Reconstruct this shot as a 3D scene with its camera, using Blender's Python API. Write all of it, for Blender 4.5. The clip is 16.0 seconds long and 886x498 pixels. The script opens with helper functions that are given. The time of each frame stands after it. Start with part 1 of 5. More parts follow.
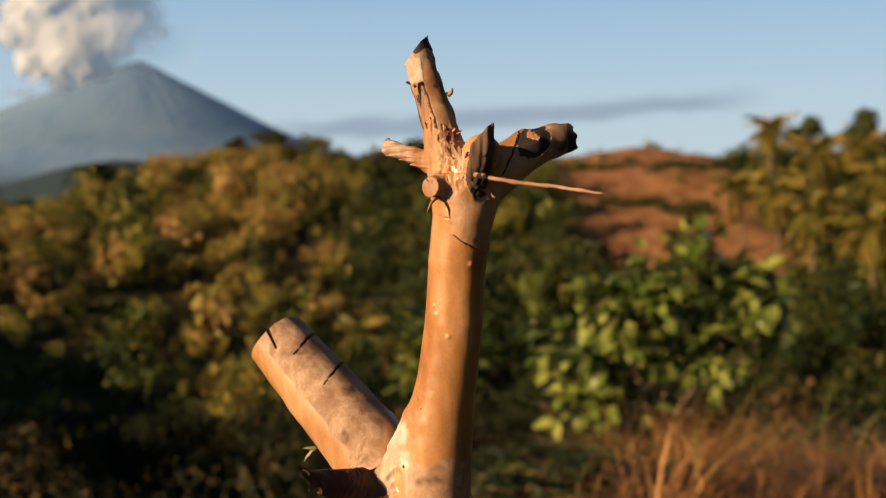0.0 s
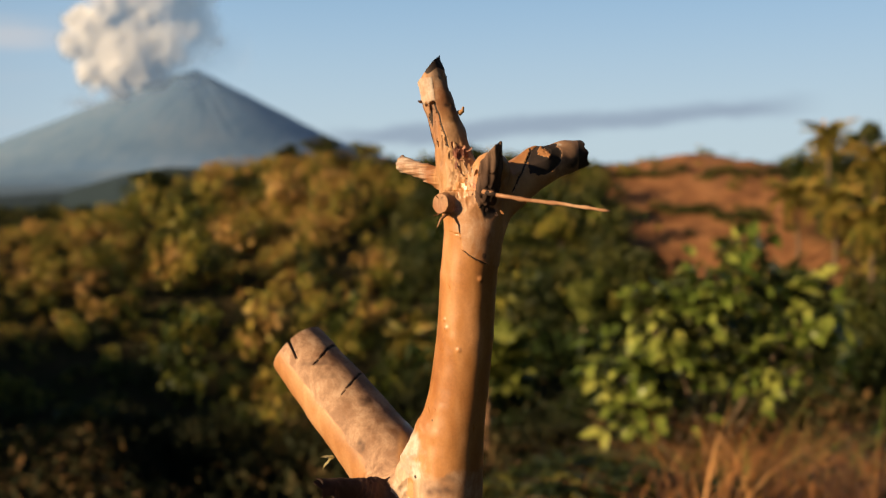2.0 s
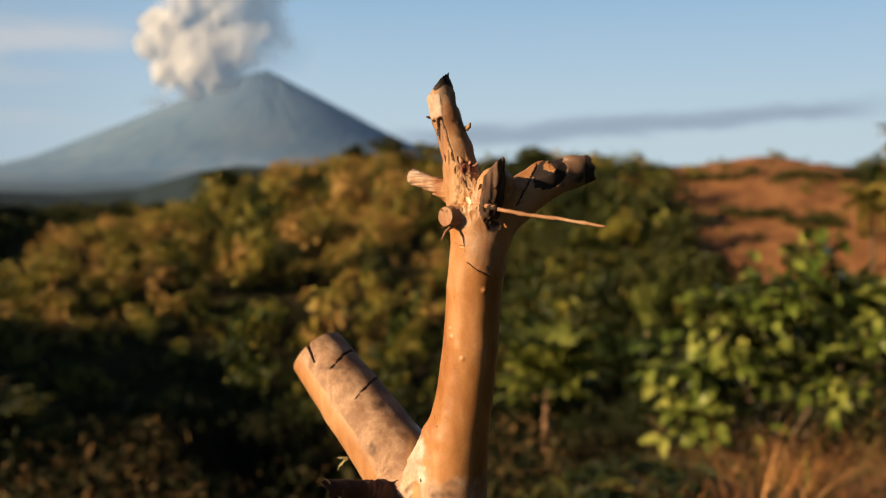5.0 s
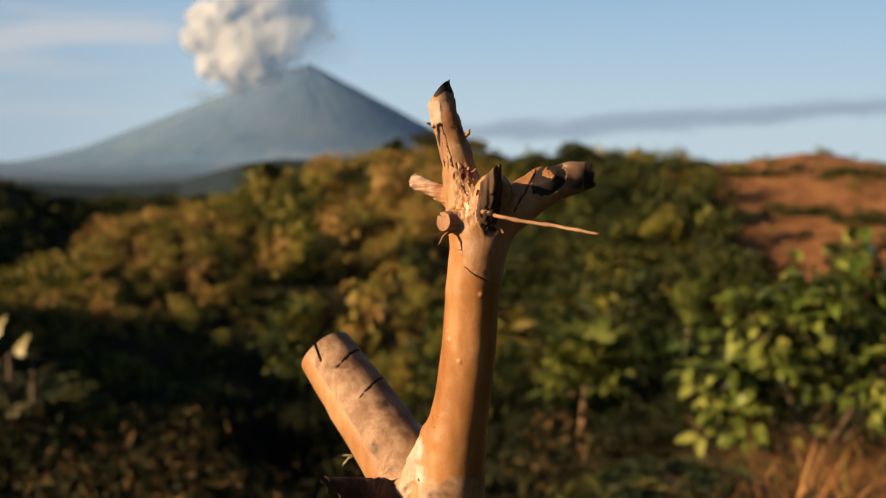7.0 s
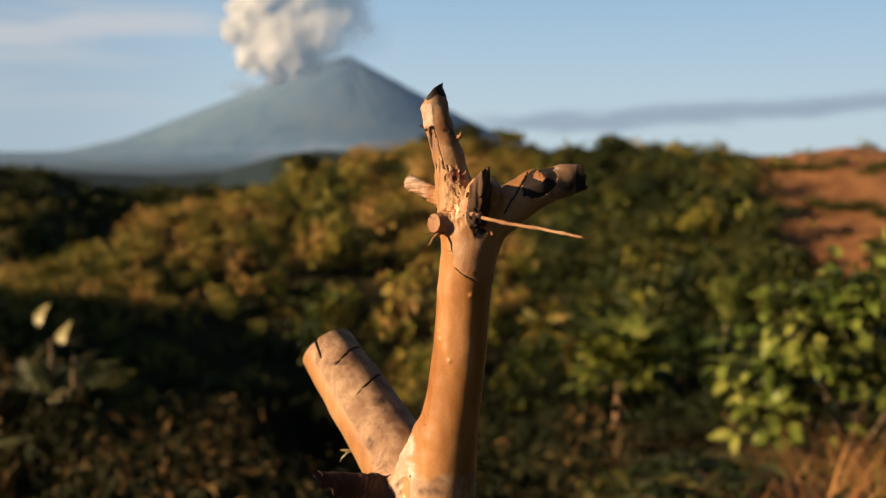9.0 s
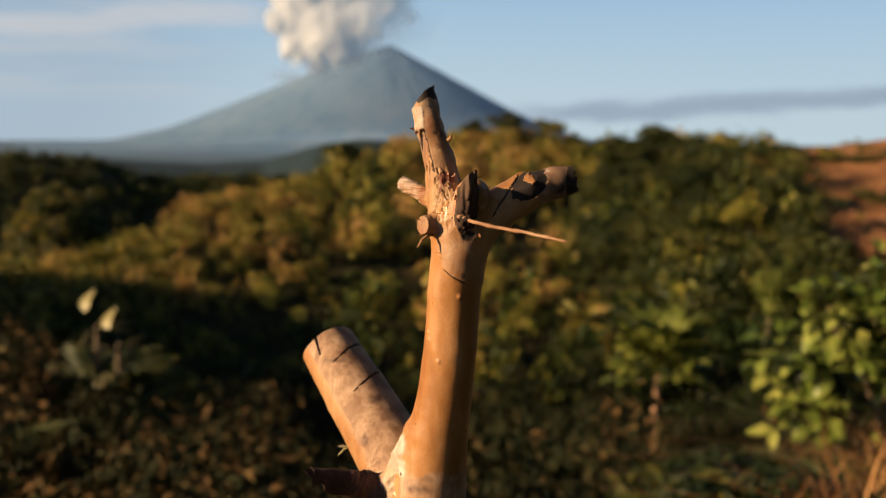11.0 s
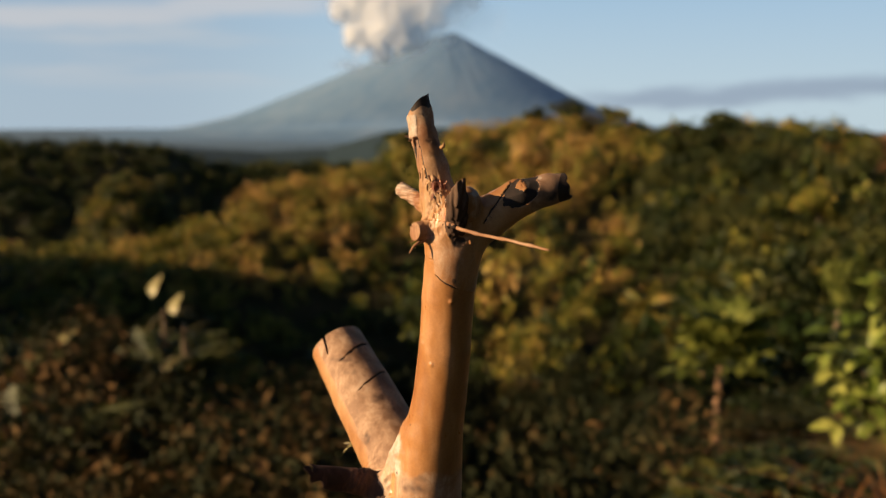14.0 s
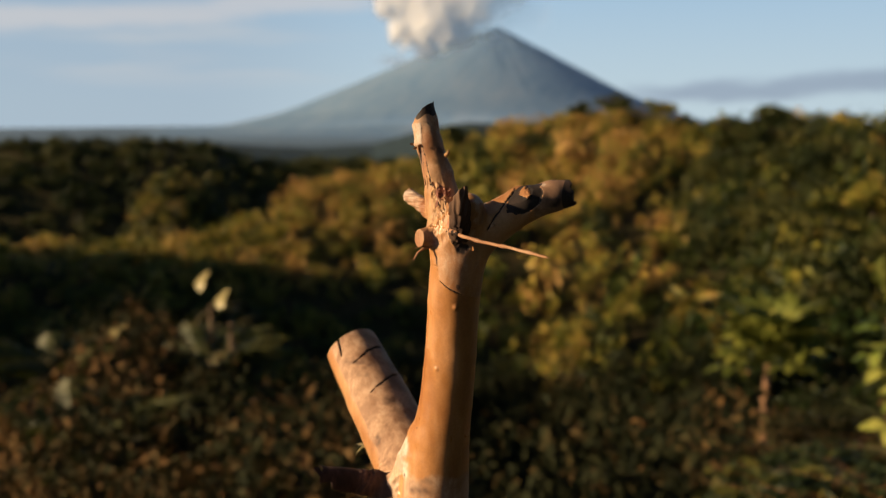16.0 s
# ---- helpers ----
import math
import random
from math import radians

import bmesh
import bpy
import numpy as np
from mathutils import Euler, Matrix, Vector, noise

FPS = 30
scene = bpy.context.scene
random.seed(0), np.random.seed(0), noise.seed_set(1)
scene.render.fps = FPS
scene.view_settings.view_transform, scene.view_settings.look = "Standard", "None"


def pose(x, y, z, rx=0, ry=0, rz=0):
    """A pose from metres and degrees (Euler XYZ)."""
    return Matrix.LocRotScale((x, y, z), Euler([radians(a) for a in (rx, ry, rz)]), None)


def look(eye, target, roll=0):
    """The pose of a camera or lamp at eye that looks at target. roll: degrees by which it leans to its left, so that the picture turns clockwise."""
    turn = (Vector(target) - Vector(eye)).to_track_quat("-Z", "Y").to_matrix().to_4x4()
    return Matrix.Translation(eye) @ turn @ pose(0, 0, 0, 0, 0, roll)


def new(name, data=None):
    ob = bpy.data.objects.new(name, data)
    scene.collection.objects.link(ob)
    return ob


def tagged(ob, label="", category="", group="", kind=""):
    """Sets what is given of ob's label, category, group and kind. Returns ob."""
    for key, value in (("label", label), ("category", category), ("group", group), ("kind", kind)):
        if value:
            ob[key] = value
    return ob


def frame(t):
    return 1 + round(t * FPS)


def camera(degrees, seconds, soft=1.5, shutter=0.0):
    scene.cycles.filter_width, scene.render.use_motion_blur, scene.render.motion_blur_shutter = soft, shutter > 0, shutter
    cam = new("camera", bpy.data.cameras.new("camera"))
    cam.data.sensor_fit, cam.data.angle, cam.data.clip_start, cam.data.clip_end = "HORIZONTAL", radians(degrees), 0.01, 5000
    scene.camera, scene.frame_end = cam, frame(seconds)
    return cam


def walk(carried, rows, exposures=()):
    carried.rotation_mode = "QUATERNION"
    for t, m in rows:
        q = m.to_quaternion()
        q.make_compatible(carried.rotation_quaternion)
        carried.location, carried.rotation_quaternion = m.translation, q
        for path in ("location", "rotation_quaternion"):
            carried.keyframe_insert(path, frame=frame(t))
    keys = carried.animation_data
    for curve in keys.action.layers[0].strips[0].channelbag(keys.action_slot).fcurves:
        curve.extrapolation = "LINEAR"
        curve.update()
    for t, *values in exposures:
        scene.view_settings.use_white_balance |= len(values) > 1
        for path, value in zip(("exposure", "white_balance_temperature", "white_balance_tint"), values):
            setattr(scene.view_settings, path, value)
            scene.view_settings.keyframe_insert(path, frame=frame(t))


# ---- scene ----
# The camera slides to the right round a cut branch and turns left to keep it in view.
cam = camera(52.53, 16.0, soft=1.2)
cam.data.dof.use_dof = True
cam.data.dof.focus_distance = 0.925
cam.data.dof.aperture_fstop = 3.8

# seconds, eye x y z, yaw to the left, pitch, roll
PATH = [
    (0, 0.0000, 0.0000, 1.5000, 0.000, -6.800, -0.600),
    (0.5, 0.0096, -0.0060, 1.5031, 0.883, -6.675, -0.709),
    (1, 0.0200, -0.0129, 1.5060, 1.773, -6.526, -0.781),
    (1.5, 0.0301, -0.0161, 1.5082, 2.515, -6.403, -0.744),
    (2, 0.0393, -0.0170, 1.5100, 3.198, -6.329, -0.716),
    (2.5, 0.0484, -0.0181, 1.5114, 3.823, -6.249, -0.651),
    (3, 0.0593, -0.0239, 1.5146, 4.547, -6.205, -0.636),
    (3.5, 0.0702, -0.0282, 1.5165, 5.324, -6.173, -0.577),
    (4, 0.0804, -0.0317, 1.5186, 6.013, -6.172, -0.470),
    (6.5, 0.1327, -0.0436, 1.5324, 9.197, -6.502, -0.083),
    (7, 0.1448, -0.0451, 1.5355, 9.852, -6.612, 0.042),
    (7.5, 0.1574, -0.0475, 1.5385, 10.471, -6.719, 0.085),
    (8, 0.1718, -0.0492, 1.5418, 11.148, -6.862, 0.137),
    (8.5, 0.1823, -0.0492, 1.5441, 11.638, -6.983, 0.200),
    (11, 0.2479, -0.0423, 1.5606, 14.786, -7.795, 0.406),
    (11.5, 0.2586, -0.0398, 1.5639, 15.338, -7.924, 0.373),
    (12, 0.2714, -0.0377, 1.5672, 16.008, -8.080, 0.384),
    (12.5, 0.2854, -0.0402, 1.5711, 16.680, -8.240, 0.356),
    (13, 0.2989, -0.0372, 1.5752, 17.423, -8.397, 0.330),
    (13.5, 0.3127, -0.0382, 1.5797, 18.122, -8.510, 0.234),
    (14, 0.3239, -0.0360, 1.5829, 18.780, -8.597, 0.179),
    (14.5, 0.3352, -0.0384, 1.5863, 19.390, -8.684, 0.129),
    (15, 0.3449, -0.0340, 1.5896, 20.096, -8.765, 0.013),
    (15.5, 0.3576, -0.0333, 1.5933, 20.901, -8.828, -0.156),
    (16, 0.3687, -0.0310, 1.5963, 21.667, -8.878, -0.261),
]


def aimed(x, y, z, yaw, pitch, roll):
    a, b = radians(yaw), radians(pitch)
    ahead = Vector((-math.sin(a) * math.cos(b), math.cos(a) * math.cos(b), math.sin(b)))
    return look((x, y, z), Vector((x, y, z)) + ahead, roll)


walk(cam, [(t, aimed(*row)) for t, *row in PATH])

# ---- light: a low, warm sun from the left and behind, under a clear sky with thin cloud ----
SUN_AZ, SUN_EL = 122.5, 17.0          # degrees to the left of +y, and above the horizon
world = bpy.data.worlds.new("sky")
scene.world = world
world.use_nodes = True
wn = world.node_tree
sky = wn.nodes.new("ShaderNodeTexSky")
sky.sky_type = "NISHITA"
sky.sun_disc = False
sky.sun_elevation = radians(SUN_EL)
sky.sun_rotation = radians(-SUN_AZ)
sky.altitude = 1500
sky.air_density, sky.dust_density, sky.ozone_density = 0.4, 0.1, 2.0
air = wn.nodes["Background"]
air.inputs["Strength"].default_value = 0.05
wn.links.new(sky.outputs[0], air.inputs["Color"])


def sums(how, a, b=0.0, c=0.0):
    n = wn.nodes.new("ShaderNodeMath")
    n.operation = how
    for sock, v in zip(n.inputs, (a, b, c)):
        if isinstance(v, (int, float)):
            sock.default_value = v
        else:
            wn.links.new(v, sock)
    return n.outputs[0]


def smooth(v, lo, hi, a=0.0, b=1.0):
    n = wn.nodes.new("ShaderNodeMapRange")
    n.interpolation_type = "SMOOTHSTEP"
    wn.links.new(v, n.inputs["Value"])
    for sock, k in zip(list(n.inputs)[1:5], (lo, hi, a, b)):
        sock.default_value = k
    return n.outputs[0]


def veil(under, mask, colour):
    """Thin cloud or haze over what lies behind it."""
    bg = wn.nodes.new("ShaderNodeBackground")
    bg.inputs["Color"].default_value = (*colour, 1)
    mx = wn.nodes.new("ShaderNodeMixShader")
    wn.links.new(mask, mx.inputs[0])
    wn.links.new(under, mx.inputs[1])
    wn.links.new(bg.outputs[0], mx.inputs[2])
    return mx.outputs[0]


def cloud_noise(stretch, scale, detail=5):
    mp = wn.nodes.new("ShaderNodeMapping")
    mp.inputs["Scale"].default_value = stretch
    wn.links.new(way, mp.inputs["Vector"])
    n = wn.nodes.new("ShaderNodeTexNoise")
    n.inputs["Scale"].default_value, n.inputs["Detail"].default_value = scale, detail
    wn.links.new(mp.outputs[0], n.inputs["Vector"])
    return n.outputs["Fac"]


way = wn.nodes.new("ShaderNodeTexCoord").outputs["Generated"]
xyz = wn.nodes.new("ShaderNodeSeparateXYZ")
wn.links.new(way, xyz.inputs[0])
DEG = 180 / math.pi
az_deg = sums("MULTIPLY", sums("ARCTAN2", sums("MULTIPLY", xyz.outputs[0], -1), xyz.outputs[1]), DEG)
el_deg = sums("MULTIPLY", sums("ARCSINE", xyz.outputs[2]), DEG)
# haze: blue higher up, pale along the horizon
seen = veil(air.outputs[0], smooth(el_deg, 34, 5, 0.0, 0.85), (0.170, 0.272, 0.372))
seen = veil(seen, smooth(el_deg, 12, -1.5, 0.0, 0.95), (0.262, 0.318, 0.345))
# a long blue-grey bank that climbs to the right
bank_mid = sums("MULTIPLY_ADD", az_deg, -0.062, 1.25)
off = sums("ABSOLUTE", sums("SUBTRACT", el_deg, sums("ADD", bank_mid, sums("MULTIPLY_ADD", cloud_noise((1, 1, 3), 14, 3), 1.4, -0.7))))
bank = sums("MULTIPLY", smooth(off, 1.0, 0.15), sums("MULTIPLY", smooth(az_deg, -20.5, -15), smooth(az_deg, 14, 6)))
seen = veil(seen, sums("MULTIPLY", bank, 0.75), (0.138, 0.172, 0.222))
# a greyer veil to the left
seen = veil(seen, sums("MULTIPLY", sums("MULTIPLY", smooth(az_deg, 21, 38), smooth(el_deg, 24, 8)), 0.55), (0.155, 0.20, 0.255))
# thin streaks high to the left
streak = smooth(cloud_noise((1, 1, 9), 3.2), 0.46, 0.68)
streak = sums("MULTIPLY", streak, sums("MULTIPLY", smooth(az_deg, 22, 34), smooth(el_deg, 0.5, 3)))
seen = veil(seen, sums("MULTIPLY", streak, 0.5), (0.29, 0.295, 0.30))
# one long pale streak beside the steam cloud
along = sums("ADD", sums("MULTIPLY_ADD", az_deg, -0.07, 8.5), sums("MULTIPLY_ADD", cloud_noise((1, 1, 2), 9, 4), 1.8, -0.9))
band = sums("MULTIPLY", smooth(sums("ABSOLUTE", sums("SUBTRACT", el_deg, along)), 1.0, 0.2), smooth(az_deg, 23.5, 28))
seen = veil(seen, sums("MULTIPLY", band, 0.6), (0.31, 0.305, 0.31))
wn.links.new(seen, wn.nodes["World Output"].inputs["Surface"])

sun = new("sun", bpy.data.lights.new("sun", "SUN"))
sun.data.energy = 5.0
sun.data.angle = radians(0.6)
sun.data.color = (1.0, 0.71, 0.40)
sa, sb = radians(SUN_AZ), radians(SUN_EL)
SUN_DIR = Vector((-math.sin(sa) * math.cos(sb), math.cos(sa) * math.cos(sb), math.sin(sb)))
sun.matrix_world = look(SUN_DIR * 50, (0, 0, 0))
scene.view_settings.exposure = 1.0


# ---- materials ----
def material(name, rough=0.8, spec=0.3):
    m = bpy.data.materials.new(name)
    m.use_nodes = True
    b = m.node_tree.nodes["Principled BSDF"]
    b.inputs["Roughness"].default_value = rough
    b.inputs["Specular IOR Level"].default_value = spec
    return m, m.node_tree, b


def coords(nt, stretch=(1, 1, 1), kind="Object"):
    """Object or world coordinates in metres, stretched."""
    if kind == "Position":
        src = nt.nodes.new("ShaderNodeNewGeometry").outputs["Position"]
    else:
        src = nt.nodes.new("ShaderNodeTexCoord").outputs[kind]
    mp = nt.nodes.new("ShaderNodeMapping")
    mp.inputs["Scale"].default_value = stretch
    nt.links.new(src, mp.inputs["Vector"])
    return mp.outputs[0]


def speckle(nt, vec, scale, detail=4.0, rough=0.6, distort=0.0):
    n = nt.nodes.new("ShaderNodeTexNoise")
    n.inputs["Scale"].default_value = scale
    n.inputs["Detail"].default_value = detail
    n.inputs["Roughness"].default_value = rough
    n.inputs["Distortion"].default_value = distort
    nt.links.new(vec, n.inputs["Vector"])
    return n.outputs["Fac"]


def ramp(nt, fac, stops):
    """stops: position and colour (r, g, b) or a grey value."""
    r = nt.nodes.new("ShaderNodeValToRGB")
    el = r.color_ramp.elements
    while len(el) < len(stops):
        el.new(0.5)
    for e, (p, c) in zip(el, stops):
        e.position = p
        e.color = (*c, 1) if isinstance(c, tuple) else (c, c, c, 1)
    nt.links.new(fac, r.inputs["Fac"])
    return r.outputs["Color"]


def blend(nt, fac, a, b, how="MIX"):
    n = nt.nodes.new("ShaderNodeMixRGB")
    n.blend_type = how
    for sock, v in ((n.inputs["Fac"], fac), (n.inputs["Color1"], a), (n.inputs["Color2"], b)):
        if isinstance(v, tuple):
            sock.default_value = (*v, 1)
        elif isinstance(v, float):
            sock.default_value = v
        else:
            nt.links.new(v, sock)
    return n.outputs["Color"]


def relief(nt, bsdf, height, strength, distance):
    n = nt.nodes.new("ShaderNodeBump")
    n.inputs["Strength"].default_value = strength
    n.inputs["Distance"].default_value = distance
    nt.links.new(height, n.inputs["Height"])
    nt.links.new(n.outputs[0], bsdf.inputs["Normal"])


def part_way(nt, v, lo, hi):
    n = nt.nodes.new("ShaderNodeMapRange")
    nt.links.new(v, n.inputs["Value"])
    n.inputs["From Min"].default_value, n.inputs["From Max"].default_value = lo, hi
    return n.outputs[0]


def wood(name, pale, mid, dark, blotch, cover, rough=0.5, relief_mm=0.6, worn=False, spec=0.4, streaky=1.0):
    """Weathered wood: grain along z, blotches of bark or stain over cover of it. worn: bark left on it and burnt places, where the mesh says so."""
    m, nt, b = material(name, rough, spec)
    vec = coords(nt, (1, 1, 0.12))
    grain = speckle(nt, vec, 130, 6, 0.65, 0.4)
    flat = coords(nt)
    broad = speckle(nt, coords(nt, (1, 1, 0.35)), 22, 3, 0.55)
    fine = speckle(nt, flat, 320, 4, 0.6)
    spots = speckle(nt, coords(nt, (1, 1, 0.6)), 60, 5, 0.65, 0.6)
    base = ramp(nt, broad, [(0.37, dark), (0.5, mid), (0.64, pale)])
    streak = speckle(nt, coords(nt, (1, 1, 0.16)), 75, 4, 0.6, 0.8)
    base = blend(nt, ramp(nt, streak, [(0.56, 0.0), (0.7, 0.55 * streaky)]), base, pale)
    base = blend(nt, ramp(nt, streak, [(0.28, 0.6 * streaky), (0.42, 0.0)]), base, dark)
    base = blend(nt, ramp(nt, grain, [(0.38, 0.5 * streaky), (0.6, 0.0)]), base, dark)
    stain = ramp(nt, spots, [(1 - cover - 0.06, 0.0), (1 - cover + 0.06, 1.0)])
    base = blend(nt, stain, base, blotch)
    gloss = ramp(nt, spots, [(0.3, rough - 0.1), (0.75, rough + 0.3)])
    if worn:
        patchy = speckle(nt, coords(nt, (1, 1, 0.6)), 38, 9, 0.72, 0.4)
        grey = ramp(nt, patchy, [(0.32, (0.10, 0.050, 0.030)), (0.42, (0.21, 0.115, 0.068)), (0.54, (0.33, 0.20, 0.122)), (0.68, (0.45, 0.305, 0.205))])
        bleached = ramp(nt, patchy, [(0.35, (0.27, 0.20, 0.15)), (0.5, (0.39, 0.31, 0.25)), (0.65, (0.50, 0.43, 0.37))])
        fibres = ramp(nt, patchy, [(0.36, (0.045, 0.014, 0.010)), (0.5, (0.22, 0.075, 0.045)), (0.66, (0.46, 0.25, 0.17))])
        smear = ramp(nt, patchy, [(0.36, (0.045, 0.024, 0.016)), (0.6, (0.13, 0.068, 0.042))])
        soot = ramp(nt, patchy, [(0.35, (0.010, 0.007, 0.006)), (0.6, (0.03, 0.018, 0.014)), (0.75, (0.08, 0.045, 0.03))])
        for key, colour, lo, hi in (("bark", grey, 0.76, 1.08), ("bleached", bleached, 0.72, 1.14), ("raw", fibres, 0.80, 1.06), ("stain", smear, 0.72, 1.22), ("burnt", soot, 0.84, 1.02)):
            at = nt.nodes.new("ShaderNodeAttribute")
            at.attribute_name = key
            edge = nt.nodes.new("ShaderNodeMath")
            edge.operation = "MULTIPLY_ADD"
            nt.links.new(patchy, edge.inputs[0])
            edge.inputs[1].default_value = 0.9
            nt.links.new(at.outputs["Fac"], edge.inputs[2])
            cover_ = ramp(nt, part_way(nt, edge.outputs[0], lo, hi), [(0.0, 0.0), (1.0, 1.0)])
            base = blend(nt, cover_, base, colour)
            gloss = blend(nt, cover_, gloss, (0.75, 0.75, 0.75))
    base = blend(nt, 0.3, base, ramp(nt, fine, [(0.3, 0.35), (0.7, 0.68)]), "OVERLAY")
    nt.links.new(base, b.inputs["Base Color"])
    nt.links.new(gloss, b.inputs["Roughness"])
    h = blend(nt, 0.5, grain, spots)
    relief(nt, b, blend(nt, 0.15, h, fine), 0.6, relief_mm * 0.001)
    return m


def leafy(name, stops, patch=0.12, glow=0.25, rough=0.55):
    """Foliage: patches of colour over the slope, each leaf a little different, light passing through."""
    m, nt, b = material(name, rough, 0.2)
    geo = nt.nodes.new("ShaderNodeNewGeometry")
    pos = coords(nt, (1, 1, 1), "Position")
    big = speckle(nt, pos, patch, 3, 0.6)
    small = speckle(nt, pos, patch * 7, 2, 0.6)
    mixed = blend(nt, 0.45, big, small)
    per = blend(nt, 0.3, mixed, geo.outputs["Random Per Island"])
    # each bush has its own tint; a bias can put light or shade into it
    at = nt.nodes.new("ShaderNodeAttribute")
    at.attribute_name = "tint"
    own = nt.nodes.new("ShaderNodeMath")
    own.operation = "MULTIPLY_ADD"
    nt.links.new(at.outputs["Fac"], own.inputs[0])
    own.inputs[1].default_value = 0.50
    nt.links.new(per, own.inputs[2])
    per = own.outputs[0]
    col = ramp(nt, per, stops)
    nt.links.new(col, b.inputs["Base Color"])
    tr = nt.nodes.new("ShaderNodeBsdfTranslucent")
    nt.links.new(col, tr.inputs["Color"])
    mx = nt.nodes.new("ShaderNodeMixShader")
    mx.inputs[0].default_value = glow
    nt.links.new(b.outputs[0], mx.inputs[1])
    nt.links.new(tr.outputs[0], mx.inputs[2])
    nt.links.new(mx.outputs[0], nt.nodes["Material Output"].inputs["Surface"])
    return m


peeled = wood("peeled_wood", (0.44, 0.225, 0.10), (0.33, 0.150, 0.050), (0.235, 0.092, 0.027), (0.42, 0.25, 0.14), 0.16, 0.33, 0.25, True, 0.5, 0.38)
barky = wood("thin_grey_bark", (0.40, 0.22, 0.105), (0.32, 0.152, 0.060), (0.23, 0.098, 0.034), (0.38, 0.235, 0.135), 0.2, 0.42, 0.3, True, 0.4, 0.25)
split = wood("split_wood", (0.40, 0.25, 0.135), (0.32, 0.17, 0.07), (0.21, 0.085, 0.033), (0.12, 0.05, 0.03), 0.25, 0.55, 0.9, True)
rough_bark = wood("rough_dark_bark", (0.24, 0.15, 0.10), (0.11, 0.065, 0.043), (0.045, 0.027, 0.02), (0.022, 0.014, 0.011), 0.35, 0.8, 2.0, False, 0.15)
scar = wood("scar_wood", (0.46, 0.32, 0.21), (0.36, 0.22, 0.135), (0.22, 0.115, 0.06), (0.17, 0.09, 0.055), 0.25, 0.5, 0.7, True)
torn = wood("torn_fibres", (0.42, 0.22, 0.15), (0.24, 0.09, 0.055), (0.10, 0.03, 0.02), (0.05, 0.018, 0.012), 0.3, 0.7, 0.6)
charred = wood("charred_wood", (0.095, 0.05, 0.036), (0.042, 0.024, 0.018), (0.018, 0.011, 0.009), (0.012, 0.008, 0.007), 0.3, 0.7, 1.2, False, 0.2)
dark_stem = wood("dark_stem", (0.16, 0.12, 0.08), (0.11, 0.075, 0.045), (0.07, 0.045, 0.028), (0.04, 0.028, 0.018), 0.3, 0.85, 2.0)
brown_stem = wood("brown_stem", (0.32, 0.185, 0.11), (0.25, 0.135, 0.075), (0.14, 0.085, 0.05), (0.08, 0.05, 0.03), 0.3, 0.85, 2.0)
pale_stem = wood("pale_stem", (0.42, 0.34, 0.24), (0.34, 0.25, 0.16), (0.22, 0.15, 0.09), (0.12, 0.08, 0.05), 0.3, 0.8, 2.0)

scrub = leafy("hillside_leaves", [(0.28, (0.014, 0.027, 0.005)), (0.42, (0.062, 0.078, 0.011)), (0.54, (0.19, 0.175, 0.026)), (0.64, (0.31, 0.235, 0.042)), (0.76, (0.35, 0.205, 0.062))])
# the valley's shade is put into these near-black leaf colours
dark_scrub = leafy("shaded_valley_leaves", [(0.3, (0.010, 0.014, 0.004)), (0.5, (0.022, 0.024, 0.007)), (0.62, (0.065, 0.044, 0.015)), (0.76, (0.15, 0.083, 0.030))], 0.3, 0.2, 0.85)
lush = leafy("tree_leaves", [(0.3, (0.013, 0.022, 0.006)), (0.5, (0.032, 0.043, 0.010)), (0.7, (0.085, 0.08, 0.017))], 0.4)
palm_green = leafy("palm_leaf", [(0.3, (0.05, 0.07, 0.012)), (0.48, (0.14, 0.13, 0.022)), (0.6, (0.30, 0.19, 0.04)), (0.7, (0.36, 0.20, 0.05))], 0.3)
broad_green = leafy("broad_leaf", [(0.3, (0.04, 0.07, 0.012)), (0.5, (0.105, 0.145, 0.024)), (0.67, (0.36, 0.36, 0.085))], 1.6, 0.25, 0.35)
straw = leafy("dry_grass", [(0.32, (0.04, 0.036, 0.009)), (0.44, (0.13, 0.056, 0.016)), (0.54, (0.33, 0.14, 0.045)), (0.66, (0.54, 0.29, 0.115))], 0.8, 0.3)
# pale for sunlight painted on banana tips; also the curled dry leaf
pale_leaf = leafy("sunlit_tip_or_dry_leaf", [(0.3, (0.24, 0.22, 0.08)), (0.5, (0.34, 0.29, 0.13)), (0.7, (0.42, 0.35, 0.18))], 1.0, 0.25, 0.4)


